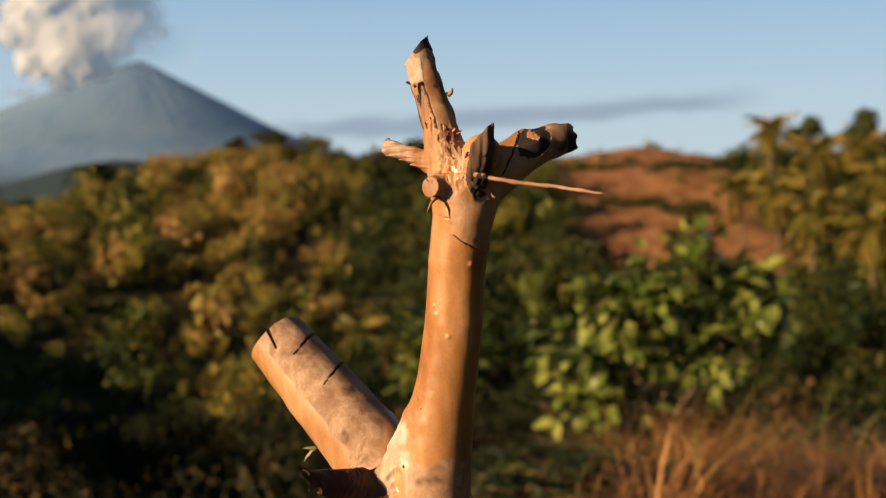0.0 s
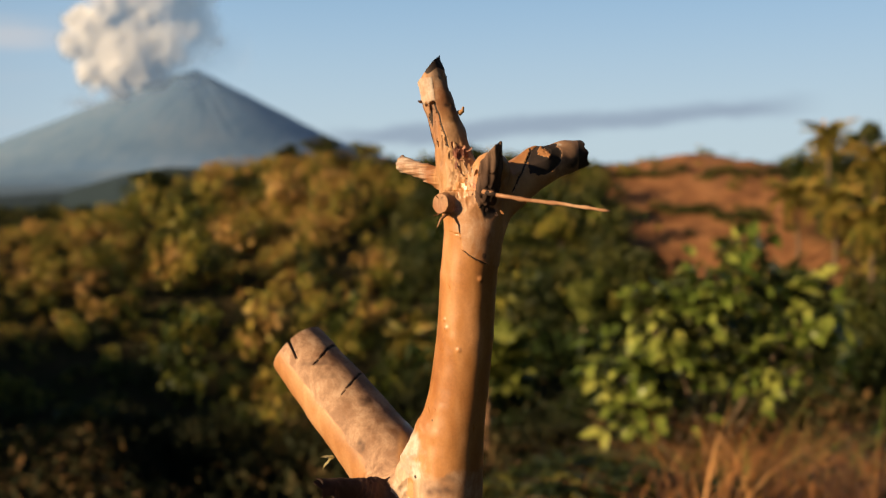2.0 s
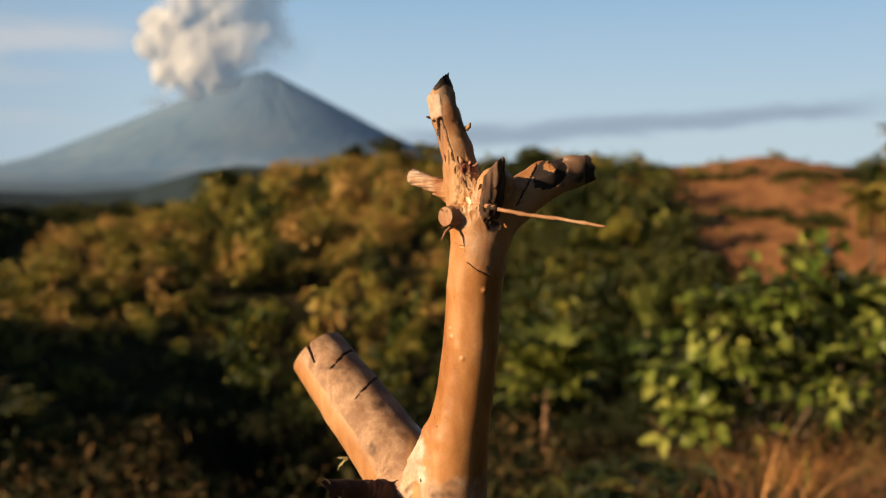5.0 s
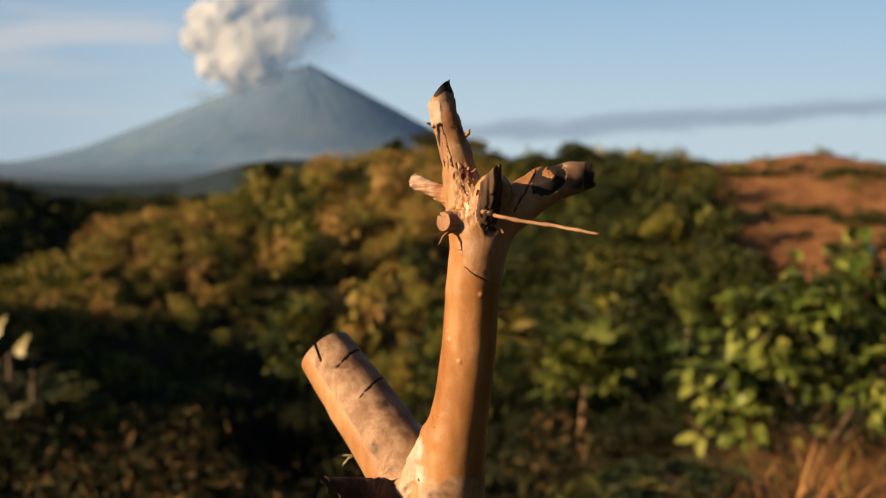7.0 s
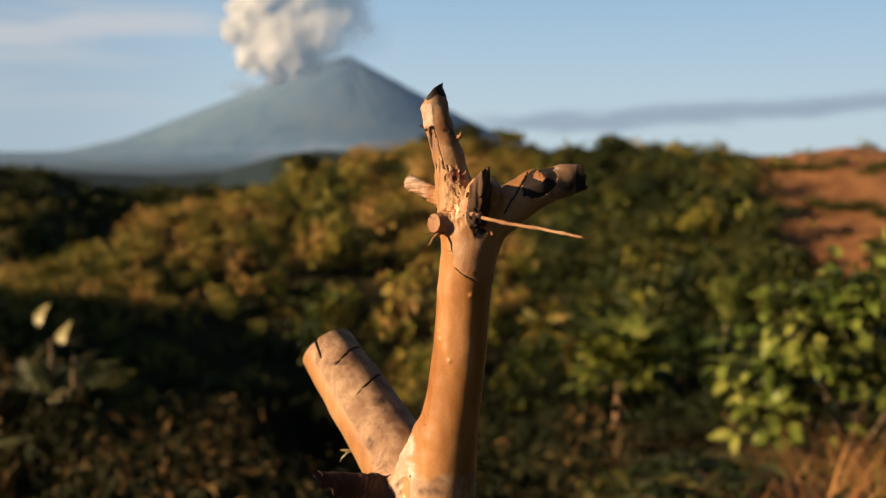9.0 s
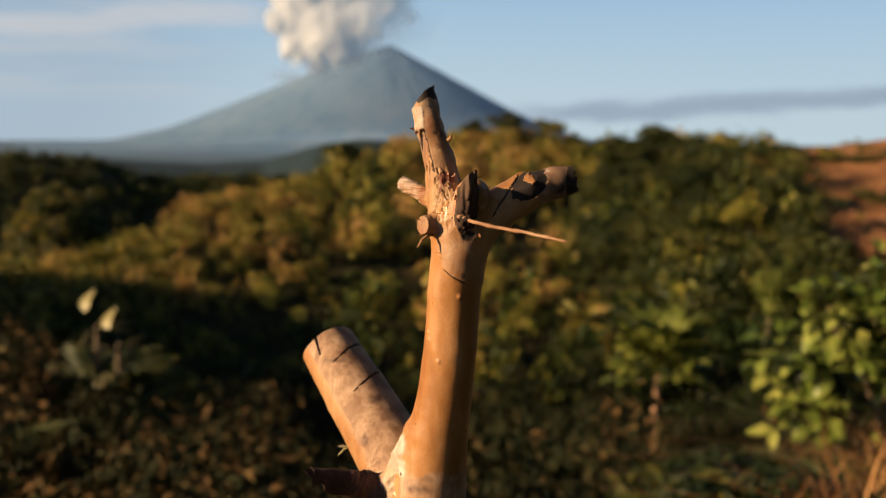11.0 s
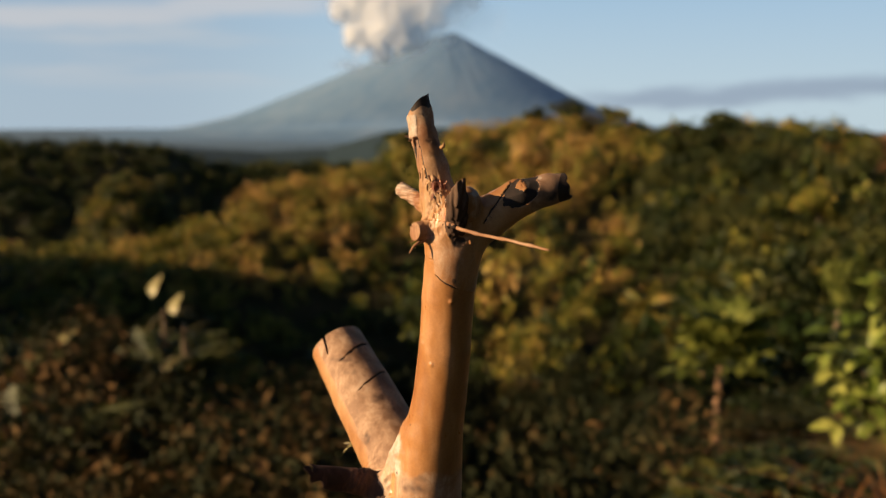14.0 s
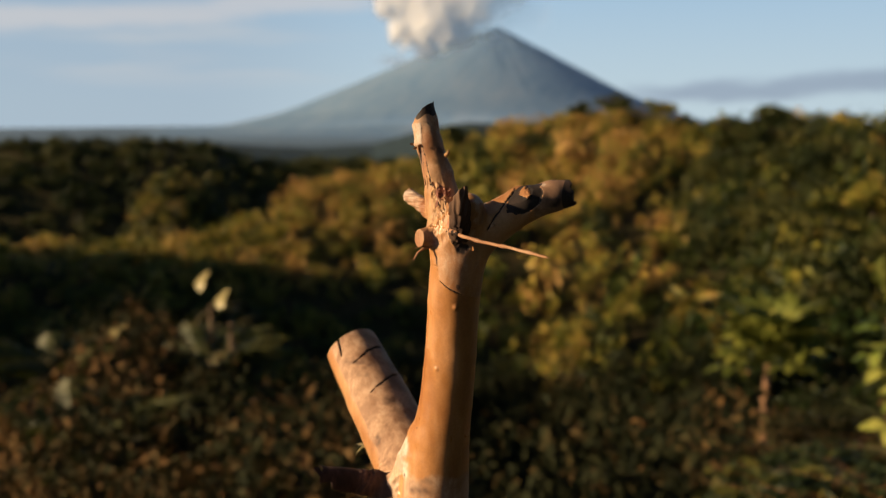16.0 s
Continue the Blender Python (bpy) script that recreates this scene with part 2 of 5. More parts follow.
def ground_material():
    m, nt, b = material("hill_soil", 0.95, 0.1)
    pos = coords(nt, (1, 1, 1), "Position")
    big, mid, fine = speckle(nt, pos, 0.05, 4), speckle(nt, pos, 0.5, 5), speckle(nt, pos, 6, 5)
    green = ramp(nt, mid, [(0.3, (0.014, 0.017, 0.006)), (0.5, (0.028, 0.026, 0.010)), (0.7, (0.052, 0.037, 0.015))])
    red = ramp(nt, mid, [(0.32, (0.12, 0.055, 0.025)), (0.5, (0.23, 0.105, 0.046)), (0.7, (0.31, 0.155, 0.07))])
    at = nt.nodes.new("ShaderNodeAttribute")
    at.attribute_name = "cleared"
    col = blend(nt, at.outputs["Fac"], green, red)
    # haze painted in: the land's colour turns blue with distance
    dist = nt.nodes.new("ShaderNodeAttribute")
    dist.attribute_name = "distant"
    haze_hue = ramp(nt, dist.outputs["Fac"], [(0.25, (0.016, 0.026, 0.028)), (0.5, (0.026, 0.044, 0.056)), (1.0, (0.095, 0.15, 0.22))])
    col = blend(nt, ramp(nt, dist.outputs["Fac"], [(0.0, 0.0), (0.3, 1.0)]), col, haze_hue)
    col = blend(nt, 0.4, col, ramp(nt, fine, [(0.3, 0.25), (0.7, 0.75)]), "OVERLAY")
    nt.links.new(col, b.inputs["Base Color"])
    relief(nt, b, blend(nt, 0.5, mid, fine), 0.8, 0.25)
    return m


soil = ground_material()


def far_slope_material():
    """Bare volcanic slopes with pale gullies; the haze is put into their blue colour."""
    m, nt, b = material("hazed_volcano_slope", 1.0, 0.0)
    pos = coords(nt, (1, 0.3, 0.18), "Position")
    a, c = speckle(nt, pos, 0.004, 5), speckle(nt, pos, 0.02, 5)
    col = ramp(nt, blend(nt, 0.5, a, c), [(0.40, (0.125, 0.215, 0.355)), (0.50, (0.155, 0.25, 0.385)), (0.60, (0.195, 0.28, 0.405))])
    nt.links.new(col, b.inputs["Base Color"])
    # haze again: part transparent, so the sky shows through, more so towards the summit
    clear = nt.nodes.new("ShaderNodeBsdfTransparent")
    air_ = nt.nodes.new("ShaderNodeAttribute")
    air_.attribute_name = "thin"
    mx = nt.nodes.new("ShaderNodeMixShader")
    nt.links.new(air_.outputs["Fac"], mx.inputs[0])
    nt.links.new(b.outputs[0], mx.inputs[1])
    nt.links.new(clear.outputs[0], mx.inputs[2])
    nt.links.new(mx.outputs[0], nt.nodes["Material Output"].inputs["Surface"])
    return m


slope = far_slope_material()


def cloud_material():
    m, nt, b = material("cloud_vapour", 1.0, 0.0)
    pos = coords(nt, (1, 1, 1), "Position")
    col = ramp(nt, speckle(nt, pos, 0.014, 5), [(0.3, (0.86, 0.87, 0.89)), (0.7, (0.93, 0.93, 0.92))])
    nt.links.new(col, b.inputs["Base Color"])
    tr = nt.nodes.new("ShaderNodeBsdfTranslucent")
    nt.links.new(col, tr.inputs["Color"])
    mx = nt.nodes.new("ShaderNodeMixShader")
    mx.inputs[0].default_value = 0.42
    nt.links.new(b.outputs[0], mx.inputs[1])
    nt.links.new(tr.outputs[0], mx.inputs[2])
    clear = nt.nodes.new("ShaderNodeBsdfTransparent")
    dense = nt.nodes.new("ShaderNodeAttribute")
    dense.attribute_name = "vapour_depth"
    thin = nt.nodes.new("ShaderNodeMixShader")
    nt.links.new(dense.outputs["Fac"], thin.inputs[0])
    nt.links.new(clear.outputs[0], thin.inputs[1])
    nt.links.new(mx.outputs[0], thin.inputs[2])
    nt.links.new(thin.outputs[0], nt.nodes["Material Output"].inputs["Surface"])
    return m


vapour = cloud_material()


# ---- helpers of the scene ----
rng = np.random.default_rng(7)


def part(name, data, mat, parent=None, label=""):
    """Links a mesh as one object, under a thing or a part."""
    if isinstance(data, bmesh.types.BMesh):
        me = bpy.data.meshes.new(name)
        data.to_mesh(me)
        data.free()
        data = me
    if mat:
        data.materials.clear()
        data.materials.append(mat)
    ob = new(name, data)
    if parent:
        ob.parent = parent
        ob.matrix_parent_inverse = parent.matrix_world.inverted() if parent.parent is None else Matrix()
    if label:
        tagged(ob, label)
    return ob


def mesh_np(name, verts, faces, smooth=True):
    """A mesh from arrays of vertices (n, 3) and faces (m, 3 or 4)."""
    verts, faces = np.asarray(verts, np.float32), np.asarray(faces, np.int32)
    k = faces.shape[1]
    me = bpy.data.meshes.new(name)
    me.vertices.add(len(verts))
    me.vertices.foreach_set("co", verts.ravel())
    me.loops.add(faces.size)
    me.loops.foreach_set("vertex_index", faces.ravel())
    me.polygons.add(len(faces))
    me.polygons.foreach_set("loop_start", np.arange(0, faces.size, k, dtype=np.int32))
    me.polygons.foreach_set("use_smooth", np.full(len(faces), smooth))
    me.update(calc_edges=True)
    return me


def hash2(ix, iy, seed):
    n = np.sin(ix * 127.1 + iy * 311.7 + seed * 74.7) * 43758.5453
    return n - np.floor(n)


def bumps(x, y, scale, seed=0, octaves=4):
    """Smooth noise about 0, from -0.5 to 0.5."""
    out, amp, tot = 0.0, 1.0, 0.0
    for o in range(octaves):
        u, v = x / scale, y / scale
        iu, iv = np.floor(u), np.floor(v)
        fu, fv = u - iu, v - iv
        fu, fv = fu * fu * (3 - 2 * fu), fv * fv * (3 - 2 * fv)
        a, b = hash2(iu, iv, seed + o), hash2(iu + 1, iv, seed + o)
        c, d = hash2(iu, iv + 1, seed + o), hash2(iu + 1, iv + 1, seed + o)
        out = out + amp * ((a + (b - a) * fu) * (1 - fv) + (c + (d - c) * fu) * fv - 0.5)
        tot, amp, scale = tot + amp, amp * 0.5, scale * 0.5
    return out / tot


def ease(t):
    t = np.clip(t, 0, 1)
    return t * t * (3 - 2 * t)


# ---- the land: the ridge with the branch, a valley, a wooded hill across it, farther ridges, a plain ----
# azimuth to the left, height angle of the crest's soil, its distance
CREST_AZ = [-60, -40, -26, -21, -18, -15, -12, -9, -5, -1, 2, 5.4, 8, 11, 15, 18, 21, 24, 28, 31, 33, 36, 42, 60]
CREST_EL = [-1.5, -1.6, -2.0, -1.8, -1.4, -1.0, -0.6, -0.85, -1.1, -1.2, -1.3, -1.9, -1.2, -1.0, -1.4, -1.7, -2.9, -3.9, -4.9, -5.8, -7.2, -8.5, -9, -9]
CREST_R = [60, 70, 85, 90, 94, 97, 100, 100, 100, 97, 97, 100, 99, 98, 97, 95, 90, 84, 76, 70, 66, 64, 62, 62]
# the farther ridges: wooded to the left, and a far one in haze-blue colour
FAR_AZ = [-180, -60, 0, 15, 24, 28, 31, 33.5, 36, 38.5, 42, 44, 48, 60, 100, 180]
FAR_EL = [-4, -4, -4, -4, -3.5, -3.4, -3.6, -3.3, -2.4, -2.0, -2.0, -1.8, -2.1, -2.0, -2, -4]
BLUE_AZ = [-180, 0, 8, 13.5, 17, 20, 23, 26, 30, 36, 60, 180]
BLUE_EL = [-3, -2.4, -1.9, -1.5, -1.0, -0.8, -1.3, -2.2, -2.4, -2.0, -2.2, -3]


def land(x, y):
    r = np.hypot(x, y)
    az = np.degrees(np.arctan2(-x, y))
    rc = np.interp(az, CREST_AZ, CREST_R)
    zc = 1.5 + rc * np.tan(np.radians(np.interp(az, CREST_AZ, CREST_EL)))
    side = ease((np.abs(az - 10) - 48) / 18)
    zv = -12.5 * (1 - side) + 1.0 * side
    curve = 1.15 - 0.35 * ease((az + 4) / 10)
    near = zv * np.clip((r - 1.5) / 36.5, 0, 1) ** curve
    t = np.clip((r - 38.0) / (rc - 38.0), 0, 1)
    hill = zv + (zc - zv) * (0.55 * ease(t) + 0.45 * t ** 1.15)
    z = np.where(r < 38, near, hill)
    behind = ease((r - rc) / 60.0)
    z = np.where(r > rc, zc + (-26 - zc) * behind, z)
    zf = 1.5 + 215 * np.tan(np.radians(np.interp(az, FAR_AZ, FAR_EL)))
    z = np.maximum(z, np.where(r > 120, zf - 40 * (np.abs(r - 215) / 75) ** 1.6, -99))
    zb = 1.5 + 900 * np.tan(np.radians(np.interp(az, BLUE_AZ, BLUE_EL)))
    plain = -26 - 58 * ease((r - 240) / 900)
    z = np.where(r > 240, np.maximum(plain, zb - 60 * (np.abs(r - 900) / 260) ** 1.8), z)
    # the ridge goes on unseen leftwards, its rise added to shade the valley
    z = z + 13.2 * np.exp(-(((az - 70) / 12) ** 2) - ((r - 68) / 21) ** 2)
    # an unseen dip, added to let the sun reach the near left slope
    z = z - 6.0 * np.exp(-(((az - 86) / 21) ** 2) - ((r - 26) / 15) ** 2)
    # valley gully and spur, shaped to hold shade; a knoll before the far ridge
    z = z - 2.4 * np.exp(-(((az - 15) / 10) ** 2) - ((r - 26) / 12) ** 2) + 3.2 * np.exp(-(((az - 42) / 7) ** 2) - ((r - 29) / 9) ** 2)
    z = np.maximum(z, -9.0 - 9 * np.abs((az - 38) / 3) ** 1.6 - 30 * np.abs((r - 150) / 22) ** 2)
    rough = np.clip((r - 3) / 25, 0, 1)
    z = z + rough * (bumps(x, y, 14, 3) * 1.8 + bumps(x, y, 4, 9) * 0.5) + bumps(x, y, 1.3, 5) * 0.12
    return z


def cleared(x, y):
    """The bare, reddish part of the hill, with uneven edges."""
    r = np.hypot(x, y)
    az = np.degrees(np.arctan2(-x, y))
    n = bumps(x, y, 9, 21) * 5
    a = ease((az + 20.0 + n - 0.08 * (r - 80)) / 2) * (1 - ease((az + 6.0 + n + 0.12 * (95 - r)) / 2))
    return a * ease((r - 58 + n) / 6) * (1 - ease((r - 112) / 8))


def build_land():
    az = np.radians(np.concatenate([np.arange(-180, -34, 4.0), np.arange(-34, 56, 0.3), np.arange(56, 180, 4.0)]))
    rr = np.concatenate([[0.0], np.geomspace(0.4, 240, 190), np.geomspace(250, 4900, 60)])
    a, r = np.meshgrid(az, rr)
    x, y = -np.sin(a) * r, np.cos(a) * r
    z = land(x, y)
    n, k = len(rr), len(az)
    i, j = np.meshgrid(np.arange(n - 1), np.arange(k), indexing="ij")
    j2 = (j + 1) % k
    f = np.stack([i * k + j, i * k + j2, (i + 1) * k + j2, (i + 1) * k + j], -1).reshape(-1, 4)
    me = mesh_np("ground", np.stack([x, y, z], -1).reshape(-1, 3), f[:, ::-1])
    me.attributes.new("cleared", "FLOAT", "POINT").data.foreach_set("value", cleared(x, y).astype(np.float32).ravel())
    # how much of the painted haze each distance gets
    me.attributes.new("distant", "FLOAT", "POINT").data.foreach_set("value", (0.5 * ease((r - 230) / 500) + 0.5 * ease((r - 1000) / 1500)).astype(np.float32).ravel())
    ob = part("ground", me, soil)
    return tagged(ob, "hilly dry ground with a bare reddish slope", "ground", kind="structure")


build_land()


def build_volcano():
    """A steep cone with gullies, concave flanks, its right side steeper."""
    cx, cy, base, top = -1244.0, 3797.0, -85.0, 352.0
    ang = np.radians(np.arange(0, 360, 0.75))
    rad = np.concatenate([[0], np.geomspace(8, 1900, 110)])
    a, r = np.meshgrid(ang, rad)
    x, y = np.cos(a) * r, np.sin(a) * r
    right = 0.5 + 0.5 * np.cos(a + 0.3)
    steep = np.interp(r, [0, 30, 283, 525, 647, 850, 1100], [1, 0.96, 0.65, 0.36, 0.23, 0.08, 0])
    gentle = np.interp(r, [0, 60, 210, 406, 700, 950, 1190, 1600], [1, 0.97, 0.86, 0.68, 0.42, 0.19, 0.06, 0])
    h = (top - base) * (gentle + (steep - gentle) * right)
    gully = bumps(a * 9, np.log(r + 30) * 1.2, 1.0, 31, 4) + 0.6 * bumps(a * 26, np.log(r + 30) * 2, 1.0, 35, 3)
    h += gully * 11 * np.exp(-(((r - 260) / 330) ** 2)) * (h / (top - base)) ** 0.5
    h += 8 * np.exp(-(((x + 150) / 50) ** 2 + ((y + 60) / 120) ** 2))
    n, k = a.shape
    i, j = np.meshgrid(np.arange(n - 1), np.arange(k), indexing="ij")
    j2 = (j + 1) % k
    f = np.stack([i * k + j, i * k + j2, (i + 1) * k + j2, (i + 1) * k + j], -1).reshape(-1, 4)
    me = mesh_np("volcano", np.stack([x + cx, y + cy, h + base - 4], -1).reshape(-1, 3), f[:, ::-1])
    # share of sky let through as haze, growing with height
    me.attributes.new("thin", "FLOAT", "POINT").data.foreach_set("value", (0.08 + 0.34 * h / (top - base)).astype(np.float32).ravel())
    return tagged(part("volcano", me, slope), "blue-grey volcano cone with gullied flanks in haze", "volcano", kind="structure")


build_volcano()


# ---- scrub and woods on the slopes ----
def crown(leaves, size, seed, squash=0.8):
    """Leaf blades gathered in lumps about an uneven crown of radius 1; four corners a blade."""
    g = np.random.default_rng(seed)
    lumps = g.normal(size=(7, 3))
    lumps /= np.linalg.norm(lumps, axis=1)[:, None]
    lumps *= g.uniform(0.35, 0.75, (7, 1))
    which = g.integers(0, 7, leaves)
    d = g.normal(size=(leaves, 3))
    d /= np.linalg.norm(d, axis=1)[:, None]
    c = lumps[which] + d * g.uniform(0.25, 0.5, (leaves, 1))
    c[:, 2] = c[:, 2] * squash + 0.75
    out = d * 0.9 + g.normal(size=(leaves, 3)) * 0.4 + [0, 0, 0.25]
    out /= np.linalg.norm(out, axis=1)[:, None]
    u = np.cross(out, g.normal(size=(leaves, 3)))
    u /= np.linalg.norm(u, axis=1)[:, None]
    v = np.cross(out, u)
    s = size * g.uniform(0.6, 1.4, (leaves, 1))
    fold = out * s * 0.25
    return np.stack([c - u * s, c - v * s * 0.5 + fold, c + u * s, c + v * s * 0.5 + fold], 1)


def scatter(name, spots, scale, templates, mat, label, category, bias=None):
    """Many crowns joined into one mesh; spots (n, 3), scale (n, 3)."""
    chunks, tints = [], []
    for (p, s) in zip(spots, scale):
        q = templates[rng.integers(len(templates))]
        t = rng.uniform(0, 6.283)
        tints.append(np.full(len(q) * 4, float(np.clip(rng.normal(0, 0.28), -0.5, 0.5)) + (0 if bias is None else bias[len(tints)])))
        c, w = math.cos(t), math.sin(t)
        x, y, z = q[..., 0], q[..., 1], q[..., 2]
        chunks.append(np.stack([(c * x - w * y) * s[0] + p[0], (w * x + c * y) * s[1] + p[1], z * s[2] + p[2]], -1))
    v = np.concatenate(chunks).reshape(-1, 3)
    me = mesh_np(name, v, np.arange(len(v)).reshape(-1, 4), False)
    me.attributes.new("tint", "FLOAT", "POINT").data.foreach_set("value", np.concatenate(tints).astype(np.float32))
    ob = part(name, me, mat)
    return tagged(ob, label, category, kind="stuff")


def sown(n, az0, az1, r0, r1):
    az = np.radians(rng.uniform(az0, az1, n))
    r = np.sqrt(rng.uniform(r0 ** 2, r1 ** 2, n))
    return -np.sin(az) * r, np.cos(az) * r


def hillside_scrub():
    x, y = sown(9500, -33, 56, 40, 112)
    c = cleared(x, y)
    dry = bumps(x, y, 16, 51, 3)
    keep = ~((c > 0.3) & (rng.random(len(x)) < 0.93)) & ~((dry > 0.12) & (rng.random(len(x)) < 0.4))
    x, y, c, dry = x[keep], y[keep], c[keep], dry[keep]
    s = rng.gamma(2.2, 0.30, len(x)).clip(0.32, 2.1)
    h = s * rng.uniform(0.9, 2.1, len(x)) * np.where(c > 0.3, 0.45, 1) * np.where(dry > 0.1, 0.75, 1)
    h = np.where(np.hypot(x, y) > 90, np.minimum(h, 1.5), h)
    h = np.where(np.degrees(np.arctan2(-x, y)) > 22, np.minimum(h, 1.0 + 0.6 * rng.random(len(h))), h)
    tm = [crown(88, 0.15, 100 + k) for k in range(9)]
    az = np.degrees(np.arctan2(-x, y))
    r = np.hypot(x, y)
    # sunlit and shaded stretches of the hill, put into the bushes' tint
    light_tint = 0.52 * ease((az - 4) / 7) - 0.18 - 0.36 * ease((az - 15) / 5) * (1 - 0.9 * ease((az - 22.5) / 3)) - 0.20 * ease((az - 30) / 2)
    light_tint = light_tint - 0.22 * ease((54 - r) / 8) * (1 - ease((az - 24) / 4)) - 0.30 * ease((64 - r) / 15)
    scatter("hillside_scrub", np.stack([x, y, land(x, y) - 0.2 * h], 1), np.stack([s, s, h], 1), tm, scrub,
            "olive and golden scrub covering the hillside", "scrub", light_tint)


def valley_scrub():
    x, y = sown(1900, -33, 58, 9, 42)
    az = np.degrees(np.arctan2(-x, y))
    r = np.hypot(x, y)
    keep = ~((az < -2) & (r < 16)) & ~((az < 1.5) & (az > -7) & (r < 26)) & ~((az < 8) & (r < 12))
    x, y = x[keep], y[keep]
    s = rng.gamma(5, 0.18, len(x)).clip(0.4, 1.6)
    h = s * rng.uniform(0.8, 1.5, len(x))
    h, s = np.where((az[keep] > 3) & (az[keep] < 28) & (r[keep] > 20), h * 1.5, h), s
    tm = [crown(300, 0.07, 200 + k) for k in range(7)]
    # the bias puts more shade into the tint towards the right
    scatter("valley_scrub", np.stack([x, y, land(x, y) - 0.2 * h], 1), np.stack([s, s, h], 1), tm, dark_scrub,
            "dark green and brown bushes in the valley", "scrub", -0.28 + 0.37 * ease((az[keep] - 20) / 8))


def dark_woods():
    x, y = sown(150, -8.5, 0.5, 48, 92)
    x2, y2 = sown(130, -32, -17, 42, 88)
    x3, y3 = sown(14, 12, 27, 60, 92)
    x4, y4 = sown(60, 0.5, 6, 60, 94)
    x, y = np.concatenate([x, x2, x3, x4]), np.concatenate([y, y2, y3, y4])
    keep = cleared(x, y) < 0.2
    x, y = x[keep], y[keep]
    s = rng.uniform(1.2, 2.6, len(x))
    h = s * rng.uniform(0.8, 1.2, len(x))
    h = np.where(np.hypot(x, y) > 84, np.minimum(h, 1.6), h)
    # lines of dark bushes across the bare slope
    for az0, az1, r0, n in ((-7.6, -11.8, 90, 26), (-10.4, -14, 77, 24), (-14, -16.8, 75, 24), (-13.2, -17.5, 89, 26)):
        a = np.radians(np.linspace(az0, az1, n) + rng.normal(0, 0.12, n))
        d = r0 + rng.normal(0, 0.7, n)
        x, y = np.append(x, -np.sin(a) * d), np.append(y, np.cos(a) * d)
        s, h = np.append(s, rng.uniform(0.5, 0.9, n)), np.append(h, rng.uniform(0.3, 0.75, n))
    tm = [crown(320, 0.085, 330 + k) for k in range(5)]
    scatter("dark_woods", np.stack([x, y, land(x, y) - 0.1 * h], 1), np.stack([s, s, h], 1), tm, lush, "dark green trees scattered over the hillside", "woods")


dark_woods()


def undergrowth():
    x, y = sown(520, -33, -7, 6.5, 15)
    x2, y2 = sown(760, -8.5, 11, 6.5, 22)
    x, y = np.append(x, x2), np.append(y, y2)
    s = np.append(rng.uniform(0.25, 0.6, len(x) - len(x2)), rng.uniform(0.28, 0.55, len(x2)))
    # added low and dark, its colour standing for shade in the grass's gaps
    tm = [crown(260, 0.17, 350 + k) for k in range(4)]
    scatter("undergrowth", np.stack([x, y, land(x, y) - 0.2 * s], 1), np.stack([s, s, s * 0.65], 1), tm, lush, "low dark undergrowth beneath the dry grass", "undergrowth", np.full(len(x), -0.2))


undergrowth()


def far_woods():
    x, y = sown(2400, 16, 58, 125, 260)
    s = rng.uniform(1.2, 2.6, len(x))
    h = s * rng.uniform(0.6, 1.0, len(x))
    tm = [crown(70, 0.2, 300 + k) for k in range(6)]
    scatter("far_woods", np.stack([x, y, land(x, y) - 0.3 * h], 1), np.stack([s, s, h], 1), tm, lush,
            "distant dark woods on a ridge", "woods")


hillside_scrub()
valley_scrub()
far_woods()


def knoll_scrub():
    x, y = sown(170, 34.5, 41, 138, 156)
    s = rng.uniform(0.8, 1.8, len(x))
    tm = [crown(90, 0.15, 320 + k) for k in range(4)]
    scatter("knoll_scrub", np.stack([x, y, land(x, y) - 0.2 * s], 1), np.stack([s, s, s * 0.8], 1), tm, scrub, "golden scrub on a small sunlit knoll", "scrub")


knoll_scrub()




def blocking_thicket():
    """Unseen tall bushes, added to keep sky light off the branch's shaded side."""
    x, y = sown(110, -150, -58, 3.9, 6.5)
    s = rng.uniform(0.8, 1.5, len(x))
    h = rng.uniform(2.6, 4.6, len(x))
    tm = [crown(600, 0.11, 370 + k) for k in range(4)]
    scatter("blocking_thicket", np.stack([x, y, land(x, y) - 0.1 * h], 1), np.stack([s, s, h], 1), tm, lush, "tall dark bushes beside the path", "bushes")


blocking_thicket()
